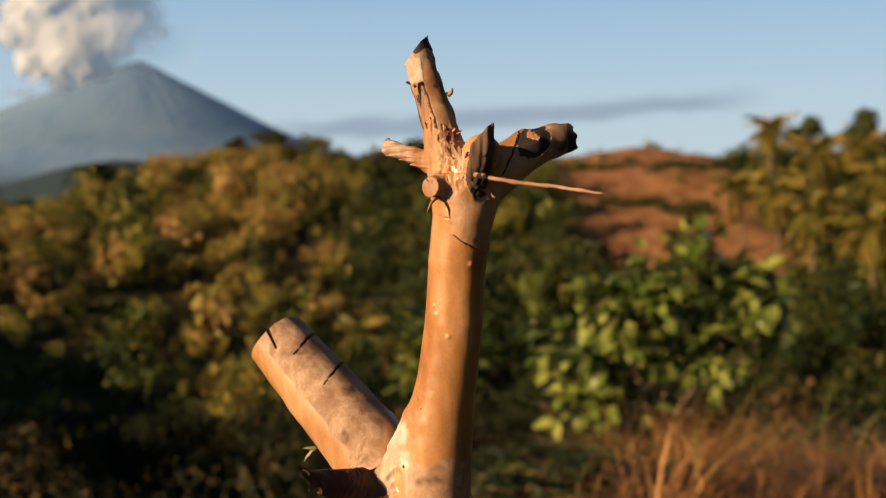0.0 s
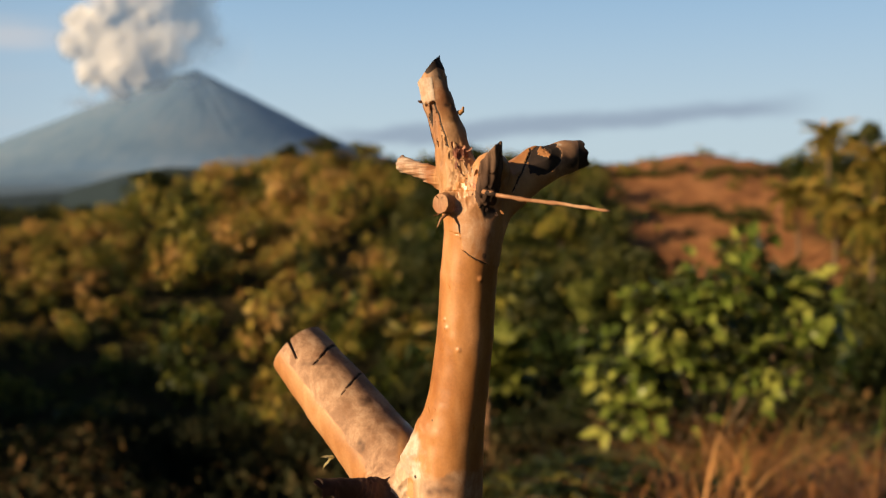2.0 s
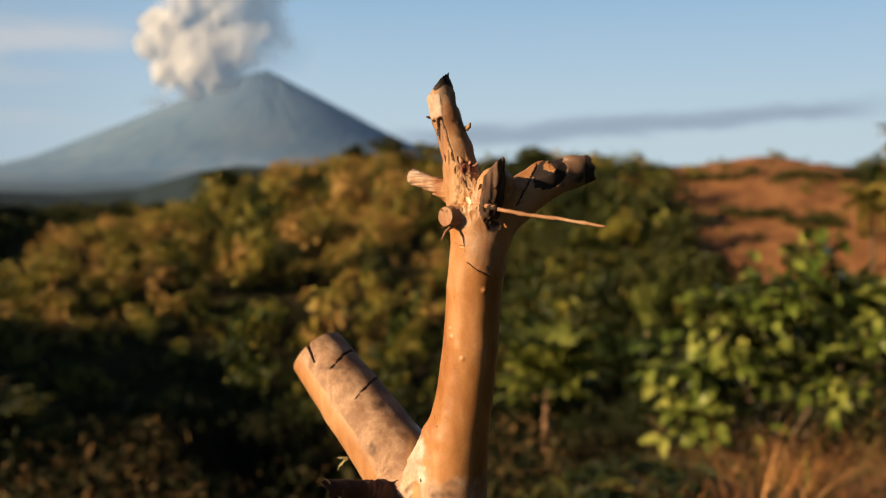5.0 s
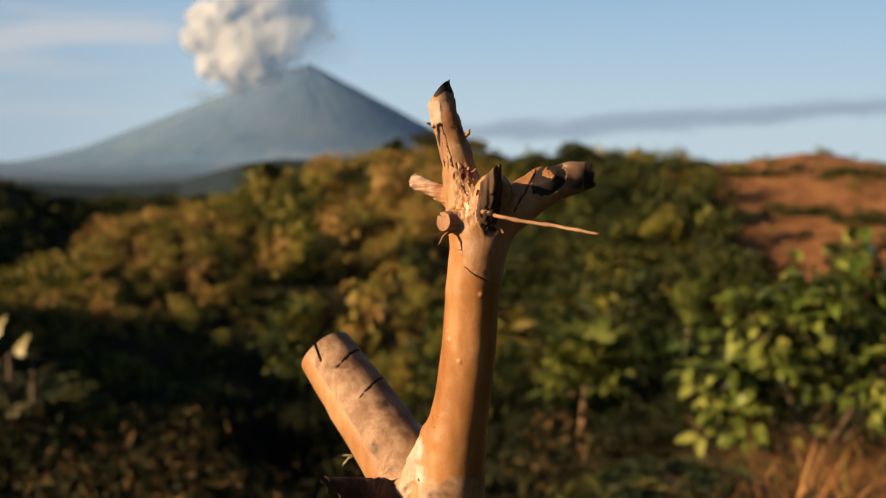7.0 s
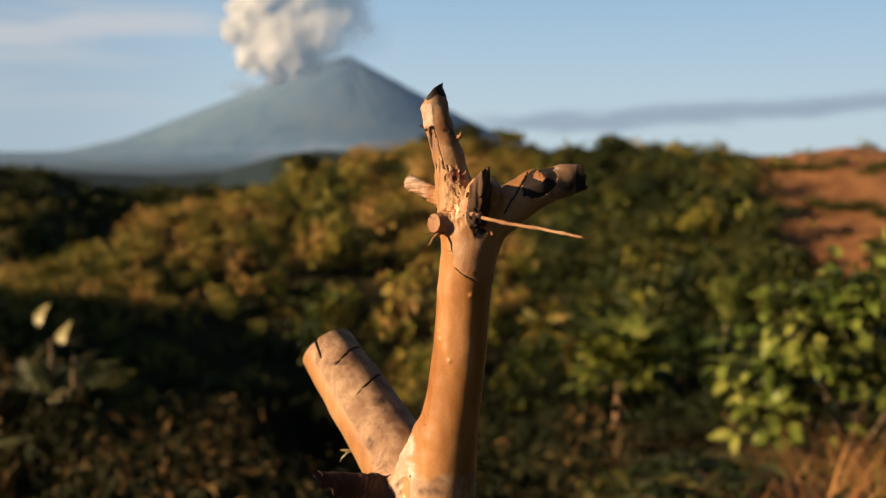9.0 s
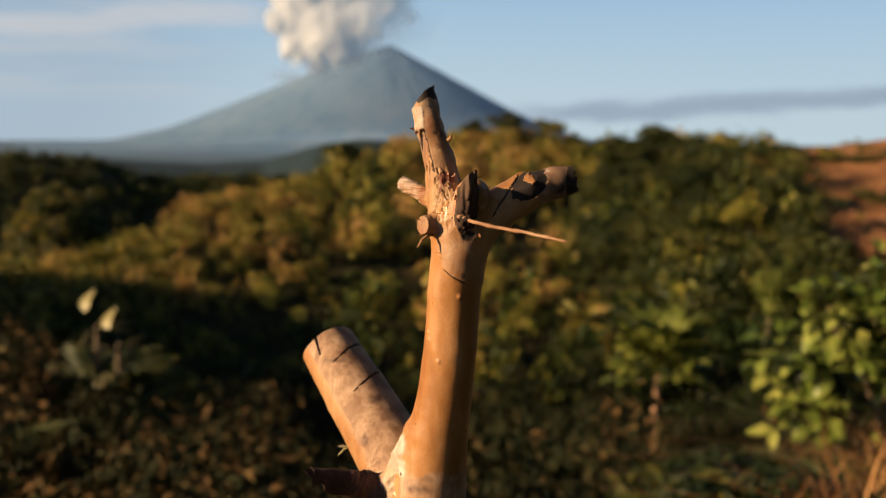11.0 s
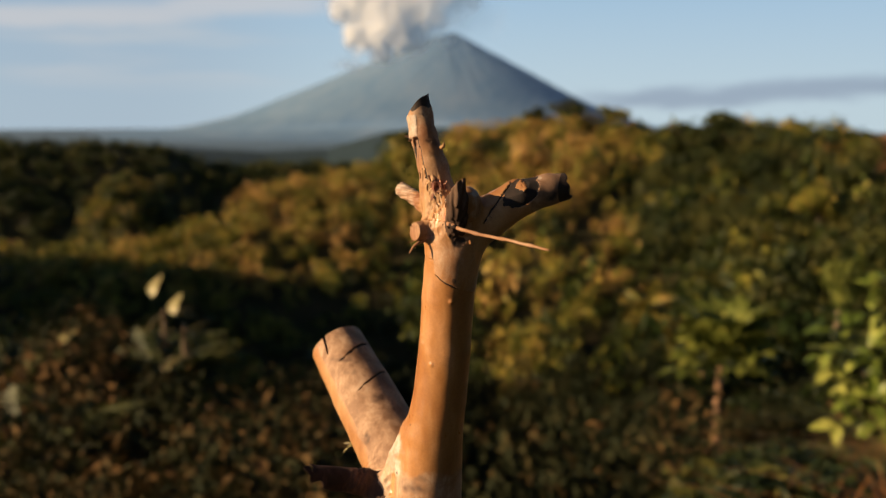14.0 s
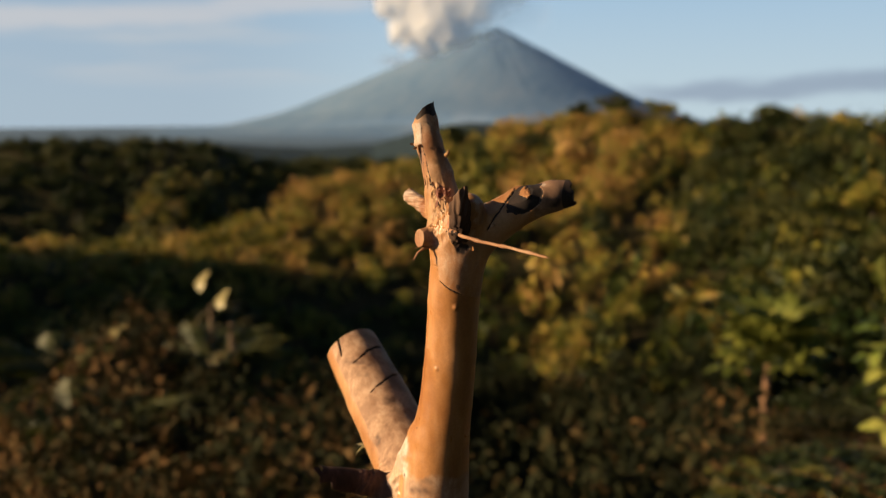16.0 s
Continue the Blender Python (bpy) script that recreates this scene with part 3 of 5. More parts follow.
# ---- the cut branch: round limbs blended into one body, then split into its parts ----
UP = 1.5
BOUGHS = {
    "trunk": [(0.018, 0.888, -0.040, 0.0285), (0.0205, 0.889, -0.070, 0.0300), (0.0143, 0.892, -0.119, 0.0290), (0.0105, 0.893, -0.179, 0.0292),
              (0.003, 0.896, -0.240, 0.0305), (-0.005, 0.898, -0.285, 0.0340), (-0.012, 0.900, -0.345, 0.0390), (-0.018, 0.902, -0.43, 0.043),
              (-0.03, 0.91, -0.8, 0.05), (-0.03, 0.92, -1.55, 0.06)],
    "broken_tip": [(0.012, 0.889, -0.040, 0.025), (0.004, 0.892, -0.012, 0.0205), (-0.0045, 0.892, 0.0245, 0.0170), (-0.0150, 0.894, 0.0563, 0.0150),
                   (-0.0215, 0.898, 0.0835, 0.0136), (-0.0275, 0.901, 0.116, 0.0125)],
    "spur": [(0.004, 0.889, -0.026, 0.012), (-0.030, 0.912, -0.013, 0.0082), (-0.0600, 0.936, -0.0035, 0.0078)],
    "bark_stub": [(0.032, 0.864, -0.036, 0.011), (0.0385, 0.850, -0.006, 0.0095), (0.0415, 0.843, 0.0140, 0.0068)],
    "shoulder": [(0.020, 0.884, -0.050, 0.024), (0.0385, 0.872, -0.0115, 0.0185)],
    "side_arm": [(0.026, 0.892, -0.056, 0.025), (0.055, 0.903, -0.030, 0.0232), (0.0867, 0.919, -0.0085, 0.0205), (0.115, 0.9365, 0.000, 0.0170),
                 (0.150, 0.957, 0.006, 0.0130)],
    "peg": [(0.004, 0.880, -0.041, 0.0115), (-0.018, 0.847, -0.0430, 0.0086)],
    "cut_branch": [(-0.028, 0.925, -0.388, 0.043), (-0.0915, 0.981, -0.336, 0.0448), (-0.147, 1.018, -0.2826, 0.0408), (-0.235, 1.077, -0.197, 0.0338)],
    "collar": [(-0.034, 0.894, -0.279, 0.004), (-0.050, 0.897, -0.314, 0.008), (-0.060, 0.898, -0.345, 0.0115), (-0.056, 0.895, -0.39, 0.014)],
    "charred_stub": [(-0.048, 0.915, -0.376, 0.030), (-0.088, 0.893, -0.350, 0.0155), (-0.152, 0.835, -0.3265, 0.0125)],
}


def wobble(p, scale, seed):
    """Smooth noise in space, about 0."""
    x, y, z = (p / scale).T
    s = seed * 1.7
    return (np.sin(x * 2.1 + 1.3 * np.sin(z * 1.7 + s) + s) + np.sin(y * 2.3 + 1.1 * np.sin(x * 1.9 + s) + 2 * s)
            + np.sin(z * 2.0 + 1.2 * np.sin(y * 2.2 - s) + 3 * s)) / 3


def limb_distance(p, chain, soft=0.006):
    """Distance to a chain of tapered round segments."""
    best = np.full(len(p), 9.0, np.float32)
    for a, b in zip(chain, chain[1:]):
        pa, ab = p - np.array(a[:3]), np.subtract(b[:3], a[:3])
        h = np.clip(pa @ ab / (ab @ ab), 0, 1)
        d = np.linalg.norm(pa - h[:, None] * ab, axis=1) - (a[3] + (b[3] - a[3]) * h)
        k = np.clip(0.5 + 0.5 * (best - d) / soft, 0, 1)
        best = best + (d - best) * k - soft * k * (1 - k)
    return best


def cut(d, p, point, normal):
    n = np.array(normal) / np.linalg.norm(normal)
    return np.maximum(d, (p - np.array(point)) @ n)


def limb_distances(p):
    out = {}
    for name, chain in BOUGHS.items():
        d = limb_distance(p, chain, 0.0015 if name in ("trunk", "cut_branch") else 0.004)
        if name == "side_arm":
            d = cut(d, p + 0.0015 * wobble(p, 0.004, 3)[:, None], (0.134, 0.9465, 0.003), (1, 0.45, 0.28))
            # a flat place where bark was torn off
            d = cut(d, p, (0.098, 0.912, 0.0085), (-0.05, -0.62, 0.78))
        elif name == "peg":
            d = cut(d, p, (-0.0105, 0.856, -0.0425), (-0.55, -0.8, 0.05))
        elif name == "cut_branch":
            d = cut(d, p + 0.002 * wobble(p, 0.012, 5)[:, None], (-0.2, 1.054, -0.230), (-0.72, 0.42, 0.62))
            d = d + 0.0007 * wobble(p, 0.02, 2)
        elif name == "charred_stub":
            d = cut(d + 0.0010 * wobble(p, 0.009, 4), p + 0.004 * wobble(p, 0.006, 6)[:, None], (-0.131, 0.850, -0.330), (-0.8, -0.15, -0.5))
        elif name == "spur":
            d = cut(d + 0.0013 * wobble(p * [0.25, 0.25, 2.2], 0.0035, 8) + 0.0006 * wobble(p * [0.2, 0.2, 2], 0.0016, 27), p + 0.010 * wobble(p * [0.6, 0.6, 3], 0.006, 9)[:, None], (-0.056, 0.934, -0.004), (-0.75, 0.6, 0.2))
        elif name == "bark_stub":
            d = cut(d + 0.0016 * wobble(p * [2.2, 2.2, 0.25], 0.005, 10), p + 0.004 * wobble(p, 0.005, 21)[:, None], (0.0425, 0.842, 0.0125), (-0.75, 0.1, 0.8))
        elif name == "broken_tip":
            d = cut(d, p + 0.0015 * wobble(p, 0.005, 15)[:, None], (-0.0143, 0.9, 0.1035), (-0.80, 0.0, 0.60))
            # the split face on the side of the break, and ragged shreds at its foot
            d = np.maximum(d, 0.0045 - np.linalg.norm((p - [-0.020, 0.8745, 0.030]) * [1, 1, 0.22], axis=1) + 0.0035)
            d = d + 0.0005 * wobble(p * [1, 1, 0.4], 0.006, 11)
            # the bark's ragged edge on the shaded side, the bare strip beside it with its splits, a loose chip above
            d = d + 0.0007 * ease((wobble(p * [0.6, 0.6, 1], 0.0048, 28) - 0.25) / 0.12) * ease((p[:, 0] + 0.006 + 0.3 * (p[:, 2] - 0.045)) / 0.006) * (p[:, 2] > 0.03)
            bare = bare_strip(p)
            d = d + 0.0013 * bare + 0.0010 * bare * ease((0.25 - np.abs(wobble(p * [1, 1, 0.05], 0.0042, 29))) / 0.15)
            d = d - 0.0005 * loose_chip(p)
        elif name == "collar":
            d = d + 0.0016 * np.abs(wobble(p * [1.4, 1, 1.4], 0.007, 22)) - 0.0008
        out[name] = d
    return out


def body(p):
    ds = limb_distances(p)
    total = None
    for name, d in ds.items():
        soft = {"trunk": 0.01, "side_arm": 0.014, "cut_branch": 0.017, "collar": 0.020, "broken_tip": 0.008, "peg": 0.005, "charred_stub": 0.008}.get(name, 0.004)
        if total is None:
            total = d
        else:
            k = np.clip(0.5 + 0.5 * (total - d) / soft, 0, 1)
            total = total + (d - total) * k - soft * k * (1 - k)
    hub = np.exp(-(((p - [0.018, 0.87, -0.02]) / [0.028, 0.03, 0.026]) ** 2).sum(1))
    shreds = np.abs(wobble(p * [1, 1, 0.35], 0.0045, 12)) + 0.5 * np.abs(wobble(p * [1, 1, 0.5], 0.0022, 13))
    total = total + hub * (shreds - 0.45) * 0.0024
    fork = np.exp(-(((p - [-0.05, 0.90, -0.34]) / [0.03, 0.05, 0.025]) ** 2).sum(1))
    total = total + fork * np.abs(wobble(p, 0.008, 14)) * 0.0015
    ring = np.linalg.norm((p - [-0.082, 0.898, -0.352]) * [1, 0.7, 1], axis=1) + 0.002 * wobble(p, 0.012, 47)
    total = total + 0.0004 * np.sin(ring * 1300 + 2 * wobble(p, 0.01, 49)) * ease((-0.072 - p[:, 0]) / 0.01) * ease((ring - 0.014) / 0.006) * (1 - ease((ring - 0.026) / 0.014))
    total = total + 0.0003 * wobble(p, 0.03, 1) + 0.0002 * wobble(p, 0.009, 7)
    total = total + 0.0030 * limb_cracks(p) + 0.0018 * prong_groove(p)
    pit = raw_foot(p)
    total = total + pit * (0.0022 * ease(wobble(p * [1, 1, 0.45], 0.0028, 31) * 1.6 + 0.3) - 0.0006)
    total = total + 0.0011 * peel_line(p) - 0.0005 * skin_above(p) + 0.0012 * arm_line(p)
    hole = np.exp(-(((p - [0.0385, 0.857, -0.050]) / [0.007, 0.010, 0.006]) ** 2).sum(1))
    total = total + hole * (0.0035 + 0.002 * wobble(p, 0.004, 32))
    black, chip = arm_patch(p)
    total = total + 0.0010 * black - 0.0006 * chip
    for at, rad in (((-0.009, 0.8712, -0.169), 0.0022), ((0.028, 0.8662, -0.118), 0.0016), ((-0.028, 0.8795, -0.272), 0.0018), ((-0.011, 0.8725, -0.160), 0.0013), ((0.0047, 0.8646, -0.1899), 0.0015), ((0.0272, 0.8646, -0.1182), 0.0015)):
        total = total - 0.0013 * np.exp(-((np.linalg.norm(p - np.array(at), axis=1) / (rad * 1.6)) ** 2)) 
    return total


def seam_off(p):
    """How far a place lies to the right of the seam that runs up the broken tip."""
    return p[:, 0] + 0.0090 + 0.307 * (p[:, 2] - 0.0295) + 0.0012 * wobble(p * [0, 0, 1], 0.006, 23)


def on_tip(p):
    return (p[:, 1] < 0.897) * (p[:, 0] < 0.022) * ease((p[:, 2] + 0.004) / 0.008)


def prong_groove(p):
    """1 along the torn edge that runs up the broken tip."""
    return (1 - ease((np.abs(seam_off(p)) - 0.0006) / 0.0010)) * on_tip(p) * ease((p[:, 2] - 0.008) / 0.006) * (1 - ease((p[:, 2] - 0.056) / 0.003))


def bare_strip(p):
    """1 on the bare split wood between the seam and the far side of the tip."""
    return ease(-seam_off(p) / 0.0012) * on_tip(p) * ease((p[:, 2] - 0.004) / 0.01) * (1 - ease((p[:, 2] - 0.0545 + 0.0016 * wobble(p * [1, 0, 0], 0.002, 33)) / 0.0015))


def loose_chip(p):
    """1 on the bleached chip of bark above the bare strip."""
    low = 0.0550 + 0.0030 * wobble(p * [1, 0.3, 0], 0.0022, 34)
    return ease((p[:, 2] - low) / 0.0010) * (1 - ease((p[:, 2] - 0.0795) / 0.004)) * ease((-0.0150 - 0.15 * (p[:, 2] - 0.055) - p[:, 0]) / 0.0015) * on_tip(p)


def raw_foot(p):
    """1 on the torn reddish fibres at the foot of the tip."""
    return np.exp(-(((p - [0.0075, 0.874, 0.006]) / [0.0105, 0.02, 0.0105]) ** 2).sum(1))


def peel_edge(x):
    return np.interp(x, [-0.03, -0.003, 0.0078, 0.0095, 0.021, 0.031, 0.05], [-0.069, -0.0712, -0.0735, -0.0890, -0.0973, -0.1025, -0.112])


def skin_above(p):
    """1 where thin skin is left round the head of the trunk."""
    edge = peel_edge(p[:, 0]) + 0.0006 * wobble(p * [1, 1, 0], 0.006, 35)
    return ease((p[:, 2] - edge) / 0.0012) * (p[:, 2] < -0.03) * (p[:, 0] < 0.05)


def peel_line(p):
    edge = peel_edge(p[:, 0]) + 0.0006 * wobble(p * [1, 1, 0], 0.006, 35)
    deep = 0.15 + 0.85 * ease((p[:, 0] - 0.0085) / 0.004) * (1 - ease((p[:, 0] - 0.031) / 0.006))
    return deep * (1 - ease((np.abs(p[:, 2] - edge) - 0.0004) / 0.0009)) * (p[:, 1] < 0.885)


def arm_line(p):
    """1 along the crack that runs round the side arm."""
    d = np.abs(p[:, 0] - 0.0735 - 0.48 * (p[:, 2] + 0.0035) + 0.0008 * wobble(p, 0.006, 36))
    return (1 - ease((d - 0.0006) / 0.0011)) * (p[:, 2] > -0.034) * (p[:, 2] < 0.02) * (p[:, 1] < 0.915) * (p[:, 0] > 0.05)


def arm_patch(p):
    """The burnt patch on the side arm, and the bare chip in it."""
    q = p + (0.0014 * wobble(p, 0.006, 37) + 0.0012 * wobble(p, 0.0022, 45))[:, None]
    u, v = (q[:, 0] - 0.0925) / 0.0185, (q[:, 2] + 0.0005) / 0.0175
    black = (1 - ease((np.hypot(u - 0.25 * v, v) - 0.86) / 0.14)) * (p[:, 1] < 0.935)
    a, b = (q[:, 0] - 0.0835) * 0.846 - (q[:, 2] - 0.0085) * 0.532, (q[:, 0] - 0.0835) * 0.532 + (q[:, 2] - 0.0085) * 0.846
    chip = ease((a - 0.0015) / 0.0012) * (1 - ease((a - 0.0155) / 0.0012)) * ease((b + 0.0018) / 0.0010) * (1 - ease((b - 0.0046) / 0.0012)) * (p[:, 1] < 0.93)
    return black * (1 - chip), chip


def blot(p, at, size, seed=38):
    return np.exp(-(((p - np.array(at)) / np.array(size)) ** 2).sum(1)) * (1 + 0.6 * wobble(p, 0.011, seed) + 0.5 * wobble(p, 0.004, seed + 9))


LIMB_END, LIMB_WAY = np.array([-0.2, 1.054, -0.230]), np.array([0.11, -0.07, -0.103]) / 0.166
LIMB_EDGE = -0.09     # the bark on the sawn limb ends along this line
CRACKS = [(0.044, -0.45, 0.40, 0.0018), (0.096, -0.50, 0.35, 0.0014)]     # along the limb, slant, where it starts, half width


def limb_cracks(p):
    """1 inside the cracks across the sawn limb."""
    q = p - LIMB_END
    s = q @ LIMB_WAY
    out = q - s[:, None] * LIMB_WAY
    far = np.linalg.norm(out, axis=1)
    n = out / np.maximum(far, 1e-5)[:, None]
    face, turn = n @ np.array([0.30, -0.80, 0.52]), n @ np.array([0.70, 0.55, 0.45])
    total = np.zeros(len(p))
    for at, slant, start, half in CRACKS:
        d = np.abs(s - at - slant * 0.03 * turn + 0.0005 * np.sin(turn * 7 + at * 90) + 0.0003 * np.sin(turn * 19)) + 0.0004 * wobble(p, 0.004, 24)
        half = half * (0.18 + 0.75 * ease((turn + 0.35) / 0.9))
        on = (1 - ease((d - half * 0.5) / half)) * ease((face - 0.35) / 0.2) * ease((turn + start) / 0.2)
        total = np.maximum(total, on * (far > 0.02) * (far < 0.06))
    tear = np.abs(turn + 0.42 + 6 * (s - 0.01))
    total = np.maximum(total, (1 - ease((tear - 0.03 * (1 - s / 0.028)) / 0.03)) * (s < 0.026) * ease((face - 0.3) / 0.2) * (far > 0.02) * (far < 0.06))
    return total


def worn_places(p):
    """Bark left, bleached places, torn fibres, stains, burns and other dark places over the branch, 0 to 1."""
    q = p - LIMB_END
    s = q @ LIMB_WAY
    out = q - s[:, None] * LIMB_WAY
    n = out / np.maximum(np.linalg.norm(out, axis=1), 1e-5)[:, None]
    limb = ((s > -0.02) & (s < 0.24)) * ease((-0.058 - p[:, 0]) / 0.012)
    bark = limb * 0.66 * ease((n @ np.array([0.75, -0.25, 0.6]) - LIMB_EDGE + 0.06 * wobble(p, 0.012, 39)) / 0.10)
    bark = np.maximum(bark, limb * 0.45 * ease((0.010 - s) / 0.008))
    tip = ease(seam_off(p) / 0.0015) * on_tip(p) * (p[:, 0] < 0.03)
    bark = np.maximum(bark, tip * (0.46 + 0.16 * wobble(p, 0.010, 40) + 0.12 * ease((p[:, 0] + 0.30 * p[:, 2] - 0.014) / 0.006)))
    bark = np.maximum(bark, 0.40 * skin_above(p) * (1 + 0.25 * wobble(p, 0.012, 41)))
    bark = np.maximum(bark, blot(p, (-0.085, 0.92, -0.338), (0.028, 0.04, 0.024)) * 0.85)
    bark = np.maximum(bark, 0.54 * ease((-0.306 - p[:, 2] + 0.008 * wobble(p, 0.015, 42)) / 0.02) * (p[:, 0] > -0.045))
    bark = np.maximum(bark, 0.70 * ease((p[:, 0] - 0.099) / 0.006) * (p[:, 2] > -0.05))
    bark = np.maximum(bark, blot(p, (0.055, 0.872, -0.012), (0.010, 0.02, 0.022)) * 0.62)

    bleached = 0.62 * loose_chip(p) + 0.36 * bare_strip(p)
    bleached = np.maximum(bleached, blot(p, (0.017, 0.868, -0.014), (0.010, 0.02, 0.013)) * 0.5)
    bleached = np.maximum(bleached, blot(p, (0.053, 0.866, 0.000), (0.005, 0.02, 0.004)) * 0.75)
    collar = limb_distance(p, [(-0.040, 0.888, -0.292, 0.0), (-0.056, 0.89, -0.318, 0.0), (-0.060, 0.89, -0.345, 0.0)])
    bleached = np.maximum(bleached, (1 - ease((collar - 0.004) / 0.012)) * (0.42 + 0.5 * wobble(p, 0.007, 43)))
    bleached = np.maximum(bleached, blot(p, (-0.046, 0.90, -0.306), (0.016, 0.06, 0.026)) * 0.80)
    bleached = np.maximum(bleached, 0.46 * ease((-0.016 - p[:, 0]) / 0.02) * ((p[:, 2] > -0.03) & (p[:, 2] < 0.03)))
    bleached = np.maximum(bleached, blot(p, (0.1085, 0.9234, 0.0135), (0.0025, 0.01, 0.0025)) * 0.8)
    _, chip = arm_patch(p)
    bark, bleached = bark * (1 - chip), bleached * (1 - 0.6 * chip)

    raw = raw_foot(p) * (0.95 + 0.35 * wobble(p, 0.004, 44))
    raw = np.maximum(raw, blot(p, (0.004, 0.860, -0.046), (0.006, 0.012, 0.008)) * 0.52)
    raw = np.maximum(raw, blot(p, (0.022, 0.862, -0.026), (0.0025, 0.012, 0.012)) * 0.60)

    stain = limb * np.maximum(blot(p, (-0.1514, 0.9956, -0.2486), (0.013, 0.018, 0.010)) * 0.60, blot(p, (-0.1082, 0.9789, -0.2745), (0.009, 0.014, 0.006)) * 0.85)
    # browner towards the limb's upper right side
    stain = np.maximum(stain, limb * (0.36 + 0.25 * wobble(p, 0.014, 48)) * ease((n @ np.array([0.62, 0.45, 0.64]) - 0.25) / 0.5))
    stain = np.maximum(stain, limb * blot(p, (-0.166, 1.013, -0.238), (0.026, 0.022, 0.008)) * 0.80)
    stain = np.maximum(stain, limb * blot(p, (-0.1077, 0.9456, -0.315), (0.006, 0.012, 0.010)) * 0.75)
    stain = np.maximum(stain, blot(p, (-0.018, 0.865, -0.334), (0.024, 0.03, 0.012)) * 0.46)
    stain = np.maximum(stain, blot(p, (-0.008, 0.862, -0.322), (0.012, 0.02, 0.010)) * 0.40)
    stain = np.maximum(stain, blot(p, (0.031, 0.864, -0.095), (0.002, 0.01, 0.003)) * 0.9)
    stain = np.maximum(stain, 0.50 * ease((p[:, 0] - 0.104) / 0.012) * (p[:, 2] > -0.05))
    stain = np.maximum(stain, blot(p, (0.002, 0.885, 0.050), (0.006, 0.012, 0.016)) * 0.52)

    burnt = ease((p[:, 2] - 0.084 - 0.35 * (p[:, 0] + 0.022) + 0.004 * wobble(p, 0.006, 25)) / 0.006)
    # the soot colour also fills the groove, splits, cracks and cavity
    burnt = np.maximum(burnt, 0.8 * prong_groove(p))
    burnt = np.maximum(burnt, 0.75 * bare_strip(p) * ease((0.16 - np.abs(wobble(p * [1, 1, 0.05], 0.0042, 29))) / 0.1) * ease((p[:, 2] - 0.02) / 0.02))
    burnt = np.maximum(burnt, ease((p[:, 0] - 0.126) / 0.006))
    burnt = np.maximum(burnt, (0.30 + 0.25 * wobble(p, 0.009, 46)) * ease((p[:, 0] - 0.102) / 0.008) * (p[:, 2] > -0.05))
    burnt = np.maximum(burnt, arm_patch(p)[0])
    burnt = np.maximum(burnt, 0.85 * peel_line(p) * ease((p[:, 0] - 0.006) / 0.003))
    burnt = np.maximum(burnt, 0.85 * arm_line(p))
    burnt = np.maximum(burnt, blot(p, (0.040, 0.858, -0.0505), (0.0090, 0.012, 0.0075)) * 0.95)
    for at, rad in (((-0.009, 0.8712, -0.169), 0.0026), ((-0.0237, 0.8731, -0.2649), 0.0018), ((0.028, 0.8662, -0.118), 0.0012), ((-0.0419, 0.8796, -0.3272), 0.003), ((0.0266, 0.8609, -0.0846), 0.0010), ((-0.0191, 0.8824, 0.0752), 0.0014)):
        burnt = np.maximum(burnt, 0.62 * np.exp(-((np.linalg.norm(p - np.array(at), axis=1) / rad) ** 2)))
    burnt = np.maximum(burnt, 1.2 * limb_cracks(p))
    return {"bark": bark, "bleached": bleached, "raw": raw, "stain": stain, "burnt": burnt}


